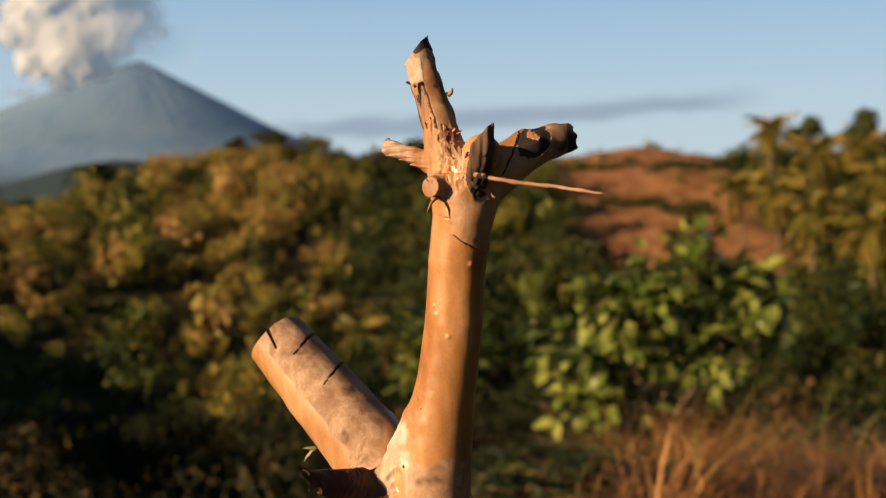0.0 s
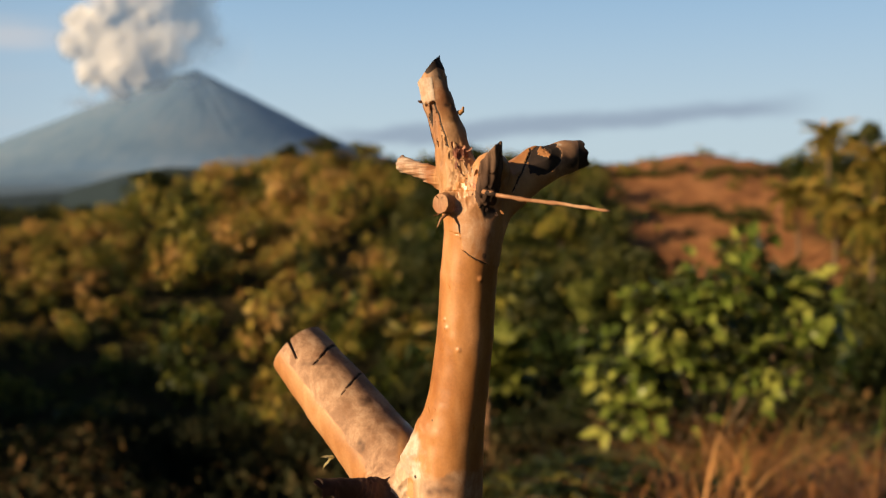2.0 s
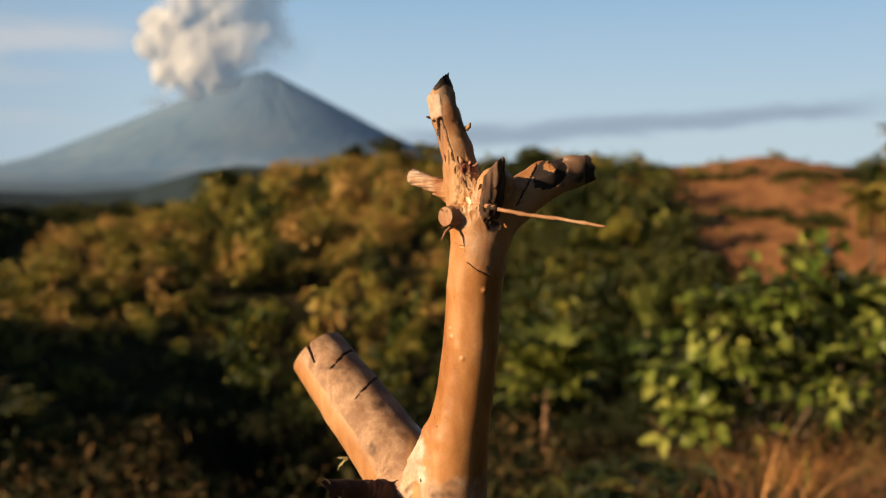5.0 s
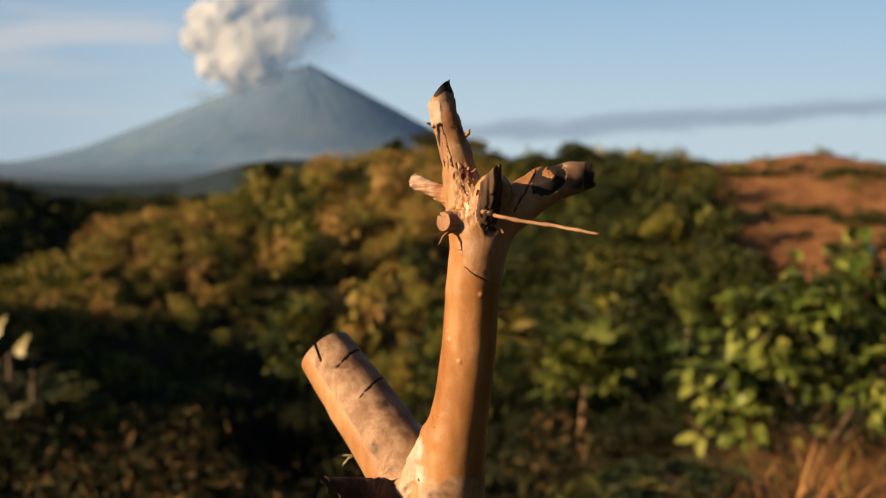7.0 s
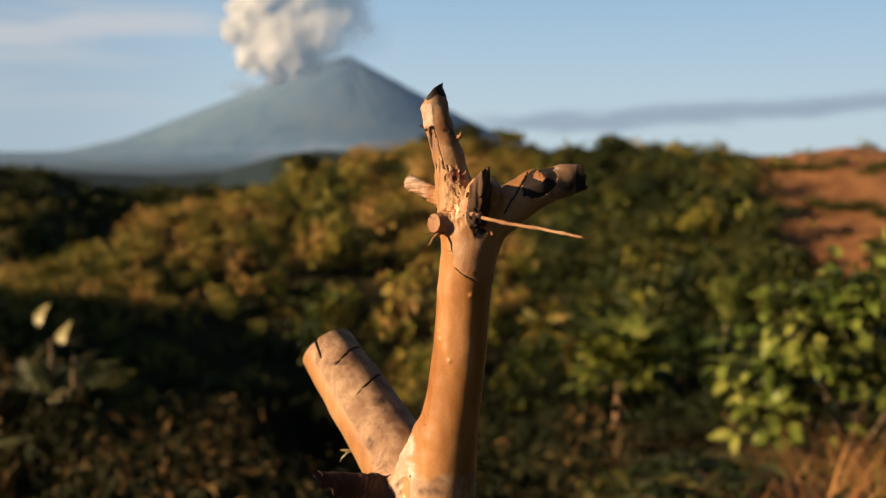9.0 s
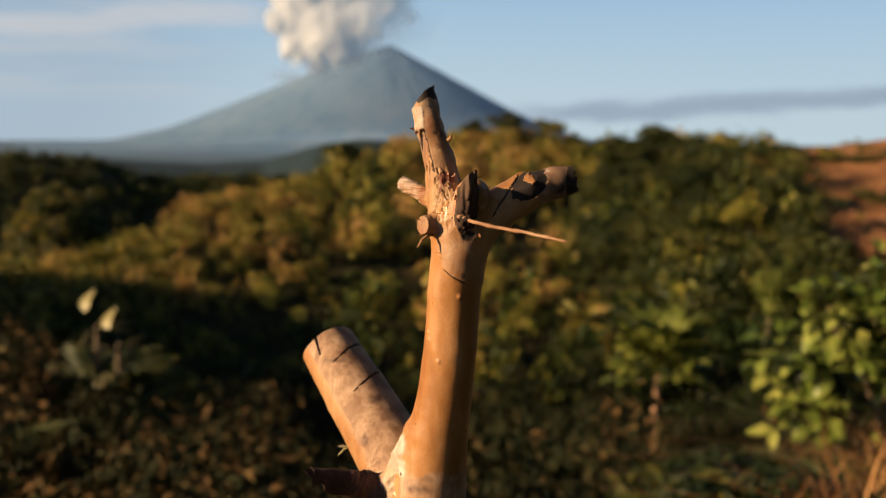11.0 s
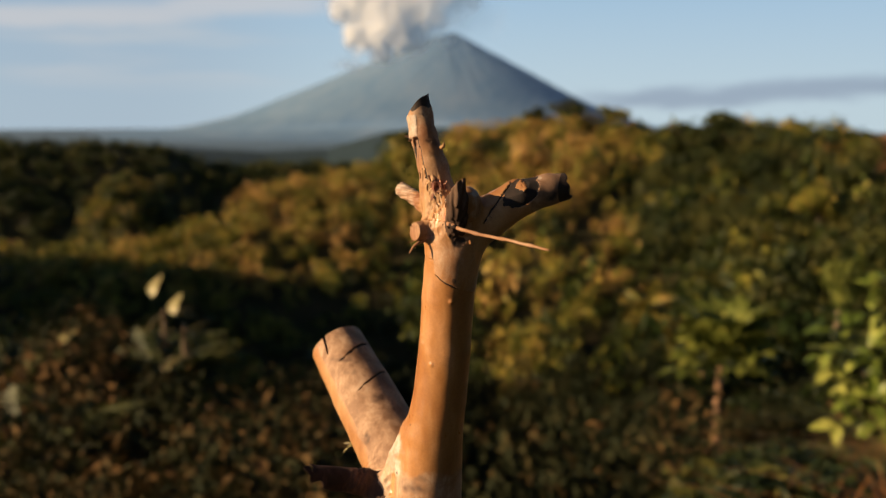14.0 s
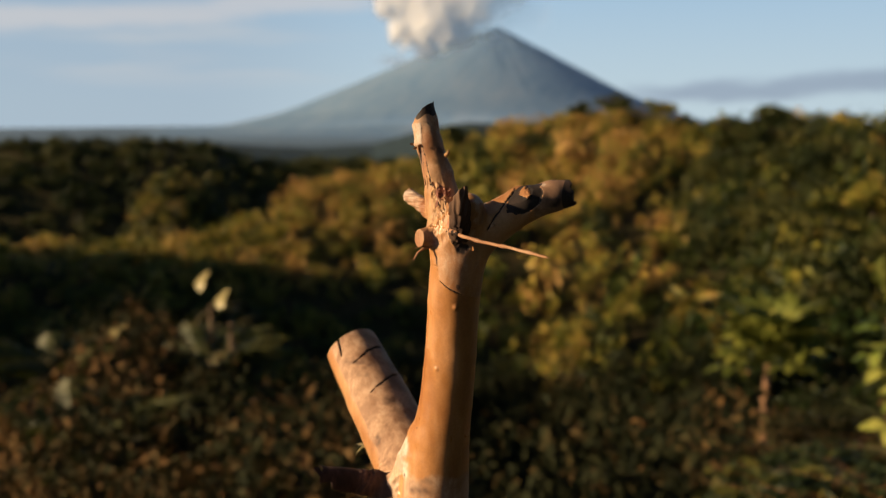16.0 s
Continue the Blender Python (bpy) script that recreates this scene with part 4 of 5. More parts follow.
def surface(body, lo, hi, step):
    """Vertices, normals and faces of the zero surface of body, by one vertex a cell."""
    lo, hi = np.array(lo), np.array(hi)
    n = np.ceil((hi - lo) / step).astype(int) + 1
    grid = np.full(n, 1.0, np.float32)
    # coarse pass, then the cells near the surface alone
    q = 6
    m = -(-n // q)
    near = step * q * 1.05
    ci = np.stack(np.meshgrid(*[np.arange(k) for k in m], indexing="ij"), -1).reshape(-1, 3)
    dc = body(lo + (ci * q + q / 2) * step)
    sub = np.stack(np.meshgrid(*[np.arange(q)] * 3, indexing="ij"), -1).reshape(-1, 3)
    for inside in (True, False):
        pick = ci[dc < -near] if inside else ci[np.abs(dc) <= near]
        idx = (pick[:, None] * q + sub).reshape(-1, 3)
        idx = idx[(idx < n).all(1)]
        grid[tuple(idx.T)] = -1.0 if inside else body(lo + idx * step)
    neg = grid < 0
    corners = [neg[a:n[0] - 1 + a, b:n[1] - 1 + b, c:n[2] - 1 + c] for a in (0, 1) for b in (0, 1) for c in (0, 1)]
    some, all_ = np.logical_or.reduce(corners), np.logical_and.reduce(corners)
    cells = np.argwhere(some & ~all_)
    number = np.full(some.shape, -1, np.int32)
    number[tuple(cells.T)] = np.arange(len(cells))
    v = lo + (cells + 0.5) * step

    def level_and_slope(p):
        e, here = 0.3 * step, body(p)
        return here, np.stack([body(p + np.eye(3)[k] * e) - here for k in range(3)], 1) / e

    for _ in range(2):
        here, g = level_and_slope(v)
        v = v - np.clip((here / np.maximum((g ** 2).sum(1), 0.2))[:, None] * g, -step, step)
    normal = g / np.maximum(np.linalg.norm(g, axis=1), 1e-6)[:, None]
    faces = []
    for ax in range(3):
        b, c = (ax + 1) % 3, (ax + 2) % 3
        s0, s1 = [slice(None)] * 3, [slice(None)] * 3
        s0[ax], s1[ax] = slice(0, -1), slice(1, None)
        n0, n1 = neg[tuple(s0)], neg[tuple(s1)]
        e = np.argwhere(n0 != n1)
        e = e[(e[:, b] > 0) & (e[:, c] > 0) & (e[:, b] < n[b] - 1) & (e[:, c] < n[c] - 1)]
        first = n0[tuple(e.T)]
        ring = []
        for db, dc_ in ((-1, -1), (0, -1), (0, 0), (-1, 0)):
            o = e.copy()
            o[:, b] += db
            o[:, c] += dc_
            ring.append(number[tuple(o.T)])
        f = np.stack(ring, 1)
        f[~first] = f[~first][:, ::-1]
        faces.append(f)
    f = np.concatenate(faces)
    return v, normal, f[(f >= 0).all(1)]


def build_branch():
    v, normal, f = surface(body, (-0.27, 0.80, -0.395), (0.17, 1.12, 0.118), 0.0014)
    mid = v[f].mean(1)
    worn = worn_places(v)
    ds = limb_distances(mid)
    names = list(ds)
    owner = np.argmin(np.stack([ds[k] for k in names]), 0)
    thing = new("cut_branch_stump")
    thing.location = (-0.03, 0.92, 0.0)
    bpy.context.view_layer.update()
    tagged(thing, "pruned pale orange branch with broken stubs, standing upright", "branch")
    mats = {"trunk": peeled, "shoulder": barky, "broken_tip": split, "spur": split, "bark_stub": rough_bark, "side_arm": barky, "peg": split, "cut_branch": barky, "charred_stub": charred, "collar": scar}
    remarks_of = {"broken_tip": "splintered upright tip with dark point", "spur": "ragged split spur", "bark_stub": "stub with dark bark", "side_arm": "sawn side arm with torn bark",
             "shoulder": "swollen joint with torn bark", "peg": "small round cut peg", "cut_branch": "thick sawn limb with cracked grey bark", "charred_stub": "blackened broken stub", "collar": "pale wrinkled collar in the fork"}
    for k, name in enumerate(names):
        fk = f[owner == k]
        used, inv = np.unique(fk, return_inverse=True)
        me = mesh_np(name, v[used] + [0, 0, UP], inv.reshape(fk.shape))
        for key, value in worn.items():
            me.attributes.new(key, "FLOAT", "POINT").data.foreach_set("value", value[used].astype(np.float32))
        me.normals_split_custom_set_from_vertices(normal[used].astype(np.float32).tolist())
        part(name if name != "cut_branch" else "sawn_limb", me, mats[name], thing, remarks_of.get(name, ""))
    # the stem goes on down into the soil
    v, normal, f = surface(body, (-0.14, 0.80, -1.56), (0.06, 1.04, -0.388), 0.006)
    part("lower_stem", mesh_np("lower_stem", v + [0, 0, UP], f), barky, thing, "rough lower stem rooted in the soil")
    return thing


def tube(points, radii, sides=8, bend=None):
    """A bmesh tube along points, closed at both ends."""
    bm = bmesh.new()
    rings = []
    pts = [Vector(p) for p in points]
    for i, p in enumerate(pts):
        d = (pts[min(i + 1, len(pts) - 1)] - pts[max(i - 1, 0)]).normalized()
        u = d.orthogonal().normalized() if i == 0 else (u - d * u.dot(d)).normalized()
        w = d.cross(u)
        rings.append([bm.verts.new(p + (u * math.cos(a) + w * math.sin(a)) * radii[i]) for a in [6.28318 * k / sides for k in range(sides)]])
    for r0, r1 in zip(rings, rings[1:]):
        for k in range(sides):
            bm.faces.new((r0[k], r0[(k + 1) % sides], r1[(k + 1) % sides], r1[k])).smooth = True
    bm.faces.new(rings[0][::-1])
    bm.faces.new(rings[-1])
    return bm


dry_stalk = wood("dry_stalk", (0.45, 0.28, 0.17), (0.36, 0.19, 0.10), (0.25, 0.12, 0.06), (0.2, 0.1, 0.06), 0.25, 0.6, 0.4)
branch = build_branch()
twig = [(0.030, 0.8425, -0.0305), (0.050, 0.8300, -0.0345), (0.075, 0.8240, -0.0385), (0.100, 0.8190, -0.0410), (0.125, 0.8140, -0.0448), (0.1466, 0.8098, -0.0481)]
stalk, thick = [], []
for k in range(26):
    t = k / 25 * (len(twig) - 1)
    i = min(int(t), len(twig) - 2)
    a, b = Vector(twig[i]), Vector(twig[i + 1])
    stalk.append(a.lerp(b, t - i) + Vector((0, 0, UP + 0.0002 * math.sin(k * 1.3))))
    thick.append((0.0022 - 0.0009 * k / 25 + (0.0006 if k % 6 == 2 else 0.0)) * (0.35 if k == 25 else 1))
part("twig", tube(stalk, thick, 10), dry_stalk, branch, "thin dry stalk with small nodes")
spike = [(-0.002, 0.868, -0.052), (-0.0065, 0.858, -0.0535), (-0.0110, 0.851, -0.0575), (-0.0145, 0.8475, -0.0650)]
part("splinter", tube([(x, y, z + UP) for x, y, z in spike], [0.0024, 0.0018, 0.0013, 0.0004], 7), dry_stalk, branch, "pale curved splinter")

# the twig's dark inner end, and flakes of torn bark round the joint
inner_end = [(0.0285, 0.8435, -0.0300), (0.036, 0.8385, -0.0318), (0.043, 0.8342, -0.0332)]
part("twig_end", tube([(x, y, z + UP) for x, y, z in inner_end], [0.0012, 0.0027, 0.0024], 8), charred, branch, "dark inner end of the stalk")


def flake_mesh(name, length, width, thick, seed):
    """A curled chip of bark with a ragged outline, along +y."""
    g = random.Random(seed)
    n, v, f = 5, [], []
    for i in range(n + 1):
        t = i / n
        w = width * 0.5 * (0.55 + 0.45 * math.sin(3.0 * t)) * g.uniform(0.7, 1.25)
        y, z = length * t, length * 0.35 * t * t
        v += [(-w, y, z + 0.3 * w), (w * g.uniform(0.8, 1.2), y + 0.1 * w, z + 0.25 * w), (w, y, z + 0.25 * w - thick), (-w, y, z + 0.3 * w - thick)]
        if i:
            a = 4 * (i - 1)
            f += [(a + k, a + (k + 1) % 4, a + 4 + (k + 1) % 4, a + 4 + k) for k in range(4)]
    f += [(3, 2, 1, 0), (4 * n, 4 * n + 1, 4 * n + 2, 4 * n + 3)]
    return mesh_np(name, v, f, False)


for k, (x, y, z, ln, wide, out, mat) in enumerate([
        (0.001, 0.8735, 0.010, 0.009, 0.0022, (-0.3, -0.3, 0.9), torn), (0.006, 0.8735, 0.006, 0.008, 0.0020, (0.1, -0.6, 0.7), torn),
        (0.010, 0.8745, 0.010, 0.007, 0.0024, (0.5, -0.5, 0.4), torn), (0.014, 0.8765, 0.008, 0.009, 0.0018, (0.7, -0.4, 0.3), torn),
        (0.004, 0.8725, -0.001, 0.010, 0.0022, (-0.1, -0.3, -0.9), torn), (0.009, 0.8715, -0.002, 0.012, 0.0026, (0.15, -0.25, -0.9), split),
        (0.016, 0.8700, -0.004, 0.014, 0.0030, (0.1, -0.2, -0.95), barky), (0.022, 0.8640, -0.022, 0.015, 0.0034, (0.1, -0.3, 0.9), barky),
        (0.027, 0.8590, -0.030, 0.018, 0.0050, (-0.05, -0.2, 0.95), barky), (0.034, 0.8570, -0.047, 0.007, 0.0024, (-0.2, -0.7, -0.6), rough_bark),
        (0.042, 0.8590, -0.052, 0.008, 0.0026, (0.2, -0.7, -0.6), rough_bark), (0.047, 0.8650, -0.050, 0.008, 0.0020, (0.3, -0.6, -0.6), barky),
        (-0.024, 0.8830, 0.055, 0.006, 0.0030, (-0.5, -0.5, -0.4), split), (-0.029, 0.8890, 0.057, 0.006, 0.0030, (-0.9, -0.2, 0.1), rough_bark),
        (-0.012, 0.8545, -0.052, 0.007, 0.0016, (-0.8, -0.3, -0.3), split), (-0.013, 0.8540, -0.037, 0.005, 0.0014, (-0.7, -0.3, 0.6), split)]):
    y_ = Vector(out).normalized()
    x_ = y_.cross(Vector((0.2, -0.9, 0.3))).normalized()
    turn = Matrix((x_, y_, x_.cross(y_))).transposed().to_4x4()
    me = flake_mesh("bark_flake", ln, wide, 0.0006, 30 + k)
    me.transform(Matrix.Translation((x, y, z + UP)) @ turn)
    part("bark_flake", me, mat, branch)


# ---- plants that stand apart ----
def base_at(name, x, y, z=None):
    ob = new(name)
    ob.location = (x, y, float(land(np.array([x]), np.array([y]))[0]) if z is None else z)
    ob.matrix_world = Matrix.Translation(ob.location)
    return ob


def at_angles(az, r):
    a = radians(az)
    return -math.sin(a) * r, math.cos(a) * r


def child(name, me, parent, m):
    """Another object on a shared mesh, posed in its parent's space."""
    ob = new(name, me)
    ob.parent = parent
    ob.matrix_basis = m
    return ob


def leaf_mesh(name, length, width, mat, droop=0.25, wavy=0.0):
    """A blade with a midrib fold, pointed, bending down; it grows along +y."""
    rows, seed = 6, length * 13
    v, f = [], []
    for i in range(rows + 1):
        t = i / rows
        w = width * 0.5 * max(0.03, math.sin(math.pi * min(1, t ** 0.8)) ** 0.8)
        y, z = length * (t - 0.12 * droop * t * t), -length * droop * t * t
        lift = 0.28 * w + wavy * w * math.sin(t * 9 + seed)
        v += [(-w, y, z + lift), (0, y, z), (w, y, z + lift)]
        if i:
            a = 3 * (i - 1)
            f += [(a, a + 1, a + 4, a + 3), (a + 1, a + 2, a + 5, a + 4)]
    me = mesh_np(name, v, f)
    me.materials.append(mat)
    return me


def frame_of(out, up=(0, 0, 1), roll=0.0):
    """Axes with y along out."""
    y = Vector(out).normalized()
    x = y.cross(Vector(up)).normalized()
    z = x.cross(y)
    m = Matrix((x, y, z)).transposed().to_4x4()
    return m @ Matrix.Rotation(roll, 4, "Y")


def broadleaf_shrub():
    """A tall bush of large green leaves in whorls at its shoot ends."""
    shrub = base_at("broadleaf_shrub", 2.9, 12.9)
    tagged(shrub, "bright green shrub with large glossy leaves beside dry grass", "shrub")
    origin = shrub.location.copy()
    lobes = [(1.72, 12.5, -1.55, 0.5), (1.95, 12.6, -2.15, 0.5), (2.45, 12.5, -1.05, 0.7), (2.55, 12.5, -2.0, 0.7), (3.05, 12.6, -0.55, 0.65), (3.25, 12.6, -1.35, 0.75),
             (3.62, 12.7, -0.08, 0.5), (3.95, 12.7, -0.55, 0.5), (4.45, 12.6, -0.75, 0.5), (4.6, 12.5, -1.25, 0.45), (2.2, 12.5, -0.75, 0.4), (3.9, 12.8, -1.6, 0.6)]
    leaves = [leaf_mesh("leaf", 0.30, 0.15, broad_green, 0.35, 0.15), leaf_mesh("leaf", 0.24, 0.13, broad_green, 0.55, 0.2),
              leaf_mesh("leaf", 0.36, 0.17, broad_green, 0.25, 0.1)]
    g = random.Random(5)
    spots = []
    for lx, ly, lz, lr in lobes:
        c = Vector((lx, ly, lz)) - origin
        foot = Vector((g.uniform(-0.5, 0.5), g.uniform(-0.3, 0.3), -0.1))
        knee = foot.lerp(c, 0.5) + Vector((0, 0, 0.15))
        part("stem", tube([foot, knee, c], [0.035, 0.026, 0.014], 7), dark_stem, None).parent = shrub
        for k in range(int(18 * lr / 0.5)):
            d = Vector((g.gauss(0, 1), g.gauss(-0.25, 1), g.gauss(0.2, 0.9))).normalized()
            tip = c + d * lr * g.uniform(0.55, 1.05)
            for w in range(g.choice((2, 3, 3))):
                o = (d + Vector((g.gauss(0, 0.8), g.gauss(0, 0.8), g.gauss(0.1, 0.6)))).normalized()
                m = Matrix.Translation(tip) @ frame_of(o, (g.gauss(0, 0.3), g.gauss(0, 0.3), 1), g.uniform(-0.5, 0.5)) @ Matrix.Scale(g.uniform(0.6, 1.15), 4)
                spots.append((tip.y, g.randrange(3), m))
    spots.sort(key=lambda q: q[0])
    for _, k, m in spots[:300]:
        child("leaf", leaves[k], shrub, m)
    rest_v, rest_f, at = [], [], 0
    for _, k, m in spots[300:]:
        me = leaves[k]
        rest_v += [tuple(m @ v.co) for v in me.vertices]
        rest_f += [[at + q for q in f.vertices] for f in me.polygons]
        at += len(me.vertices)
    tagged(part("foliage", mesh_np("foliage", rest_v, rest_f), broad_green), kind="stuff").parent = shrub
    # darker leaves inside the bush: its inner shade put into their colour
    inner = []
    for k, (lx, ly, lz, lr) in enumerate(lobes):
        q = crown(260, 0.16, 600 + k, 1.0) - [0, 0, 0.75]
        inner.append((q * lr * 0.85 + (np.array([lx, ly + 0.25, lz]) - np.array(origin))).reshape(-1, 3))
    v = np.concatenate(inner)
    part("inner_shade_leaves", mesh_np("inner_shade_leaves", v, np.arange(len(v)).reshape(-1, 4), False), lush).parent = shrub


broadleaf_shrub()


def grass(name, n, area, height, label, mat=straw, seed=3):
    """Arching blades, joined; area gives arrays of x and y."""
    g = np.random.default_rng(seed)
    x, y, tall, way_ = area(n, g)
    z = land(x, y)
    ln = g.uniform(0.5, 1.15, n) * height * tall
    th, lean = way_ + g.normal(0, 0.9, n), g.gamma(2.6, 0.8, n).clip(0.6, 3.2)
    wide = g.uniform(0.004, 0.011, n)
    segs = 5
    v = np.zeros((n, segs + 1, 2, 3))
    dx, dy = np.cos(th), np.sin(th)
    for i in range(segs + 1):
        t = i / segs
        out = ln * lean * (0.4 * t + 0.6 * t * t) * 0.7
        up = ln * t * (1 - 0.42 * np.minimum(lean, 2.0) * t)
        w = wide * (1 - t) ** 0.7 + 0.0008
        for k, sgn in enumerate((-1, 1)):
            v[:, i, k] = np.stack([x + dx * out - dy * w * sgn, y + dy * out + dx * w * sgn, z + up - 0.03], 1)
    base = (np.arange(n) * (segs + 1) * 2)[:, None]
    q = np.array([[2 * i, 2 * i + 1, 2 * i + 3, 2 * i + 2] for i in range(segs)])
    f = (base[:, :, None] + q[None]).reshape(-1, 4)
    return tagged(part(name, mesh_np(name, v.reshape(-1, 3), f), mat), label, "grass", kind="stuff")


def clumped(az0, az1, r0, r1, tight):
    def area(n, g):
        k = max(12, n // 45)
        a, r = np.radians(g.uniform(az0, az1, k)), np.sqrt(g.uniform(r0 ** 2, r1 ** 2, k))
        c = g.integers(0, k, n)
        spread = tight * g.uniform(0.4, 1.6, k)[c]
        lower = 1 - 0.55 * ease((np.degrees(a) + 17) / 8) * (np.degrees(a) < 10)
        return -np.sin(a[c]) * r[c] + g.normal(0, 1, n) * spread, np.cos(a[c]) * r[c] + g.normal(0, 1, n) * spread, (lower * g.gamma(4, 0.25, k).clip(0.3, 2.0))[c], g.uniform(0, 6.283, k)[c]
    return area


grass("dry_grass", 12000, clumped(-32, -8, 6.0, 12.3, 0.15), 0.75, "tangled dry straw-coloured grass on the slope")
grass("slope_grass", 7000, clumped(26, 56, 9.0, 15.0, 0.35), 0.75, "thin dry grass among bushes below the ridge", straw, 4)
grass("fallen_straw", 5000, clumped(-32, -8, 5.6, 9.0, 0.35), 0.42, "matted fallen straw at the foot of the grass", straw, 8)
grass("long_straw", 420, clumped(-32, -8, 6.2, 10.5, 0.4), 1.5, "long arching dry stalks over the grass", straw, 9)
grass("ledge_grass", 2200, clumped(-9, 0.8, 12.6, 15.4, 0.25), 0.8, "orange-brown dry grass tufts on a ledge", straw, 11)
grass("green_grass", 1800, clumped(-32, -9, 6.5, 13.0, 0.2), 0.85, "green grass tufts among the dry grass", broad_green, 5)


def frond_mesh(name, length, mat, droop, leaflets=26, seed=1):
    """A feather leaf along +y: a midrib and narrow hanging leaflets on both sides."""
    g = random.Random(seed)
    v, f = [], []

    def rib(t):
        return Vector((0, length * t * (1 - 0.25 * droop * t), length * (0.35 * t - (0.35 + droop) * t * t)))

    n = 10
    for i in range(n + 1):
        p, w = rib(i / n), 0.022 * length * (1 - 0.85 * i / n) * 0.5
        v += [(p.x - w, p.y, p.z), (p.x, p.y, p.z + w), (p.x + w, p.y, p.z)]
        if i:
            a = 3 * (i - 1)
            f += [(a, a + 1, a + 4, a + 3), (a + 1, a + 2, a + 5, a + 4)]
    for side in (-1, 1):
        for k in range(leaflets):
            t = 0.14 + 0.85 * k / leaflets
            p = rib(t)
            ln = length * 0.30 * math.sin(math.pi * (0.12 + 0.84 * t)) ** 0.7 * g.uniform(0.8, 1.1)
            d = Vector((side, 0.75, -0.35 - 0.4 * g.random())).normalized()
            q1, q2 = p + d * ln * 0.5, p + d * ln + Vector((0, 0, -0.25 * ln))
            w = length * 0.02
            a = len(v)
            v += [(p.x, p.y - w, p.z), (p.x, p.y + w, p.z), (q1.x, q1.y + w, q1.z), (q1.x, q1.y - w, q1.z), (q2.x, q2.y + 0.002, q2.z), (q2.x, q2.y - 0.002, q2.z)]
            f += [(a, a + 1, a + 2, a + 3), (a + 3, a + 2, a + 4, a + 5)]
    me = mesh_np(name, v, f, False)
    me.materials.append(mat)
    return me


FRONDS = [frond_mesh("frond", 2.4, palm_green, 0.35, seed=1), frond_mesh("frond", 2.2, palm_green, 0.6, seed=2), frond_mesh("frond", 2.0, palm_green, 0.95, seed=3)]


# dim light on the valley palms, put into darker frond colours
DARK_FRONDS = [frond_mesh("frond", 2.4, lush, 0.35, seed=4), frond_mesh("frond", 2.2, lush, 0.6, seed=5), frond_mesh("frond", 2.0, palm_green, 0.95, seed=6)]


def palm(x, y, crown_z, size, seed, label, group, fronds=FRONDS):
    """A coconut palm: leaning ringed trunk and a crown of feather leaves."""
    g = random.Random(seed)
    thing = base_at("palm_tree", x, y)
    h = max(0.25, crown_z - thing.location.z)
    lean = Vector((g.uniform(-0.12, 0.12) * h, g.uniform(-0.1, 0.1) * h, 0))
    n = max(3, int(h / 0.25))
    pts = [lean * (k / n) ** 2 + Vector((0, 0, h * k / n - (0.3 if k == 0 else 0))) for k in range(n + 1)]
    rad = [(0.15 - 0.06 * k / n + (0.07 if k == 0 else 0) + (0.008 if k % 2 else 0)) * size for k in range(n + 1)]
    part("trunk", tube(pts, rad, 9), dark_stem).parent = thing
    top = pts[-1]
    for k in range(26):
        t = k / 26
        d = Vector((math.cos(2.4 * k), math.sin(2.4 * k), 1.3 - 2.2 * t + g.uniform(-0.15, 0.15)))
        me = fronds[0 if t < 0.35 else (1 if t < 0.7 else 2)]
        child("frond", me, thing, Matrix.Translation(top) @ frame_of(d, (0, 0, 1), g.uniform(-0.3, 0.3)) @ Matrix.Scale(size * g.uniform(0.8, 1.1), 4))
    return tagged(thing, label, "palm", group)


for k, (az, el, r, size) in enumerate([(-20.1, 0.5, 78, 1.05), (-22.6, -0.9, 72, 1.1), (-24.6, -0.6, 80, 1.1), (-18.6, -3.0, 66, 0.95), (-22.6, -4.4, 58, 1.15),
                                       (-25.9, -5.2, 56, 1.1), (-25.6, -2.2, 66, 1.1), (-20.6, -3.4, 64, 1.0), (3.2, -9.0, 47, 0.85), (5.2, -8.6, 50, 0.8)]):
    px_, py_ = at_angles(az, r)
    top_z = 1.5 + r * math.tan(radians(el)) if az < 0 else float(land(np.array([px_]), np.array([py_]))[0]) + 2.0
    palm(px_, py_, top_z, size, 40 + k, "coconut palm with yellow-green drooping fronds", "palms on the hillside")
for k, (x, y, up, size) in enumerate([(-15.6, 21.4, 1.6, 1.25), (-19.4, 26.0, 1.8, 1.2), (-11.6, 12.4, 0.9, 0.9), (-17.5, 17.5, 1.0, 1.0)]):
    z0 = float(land(np.array([x]), np.array([y]))[0])
    palm(x, y, z0 + up, size, 70 + k, "young palm with low arching fronds in the valley", "young palms", DARK_FRONDS)


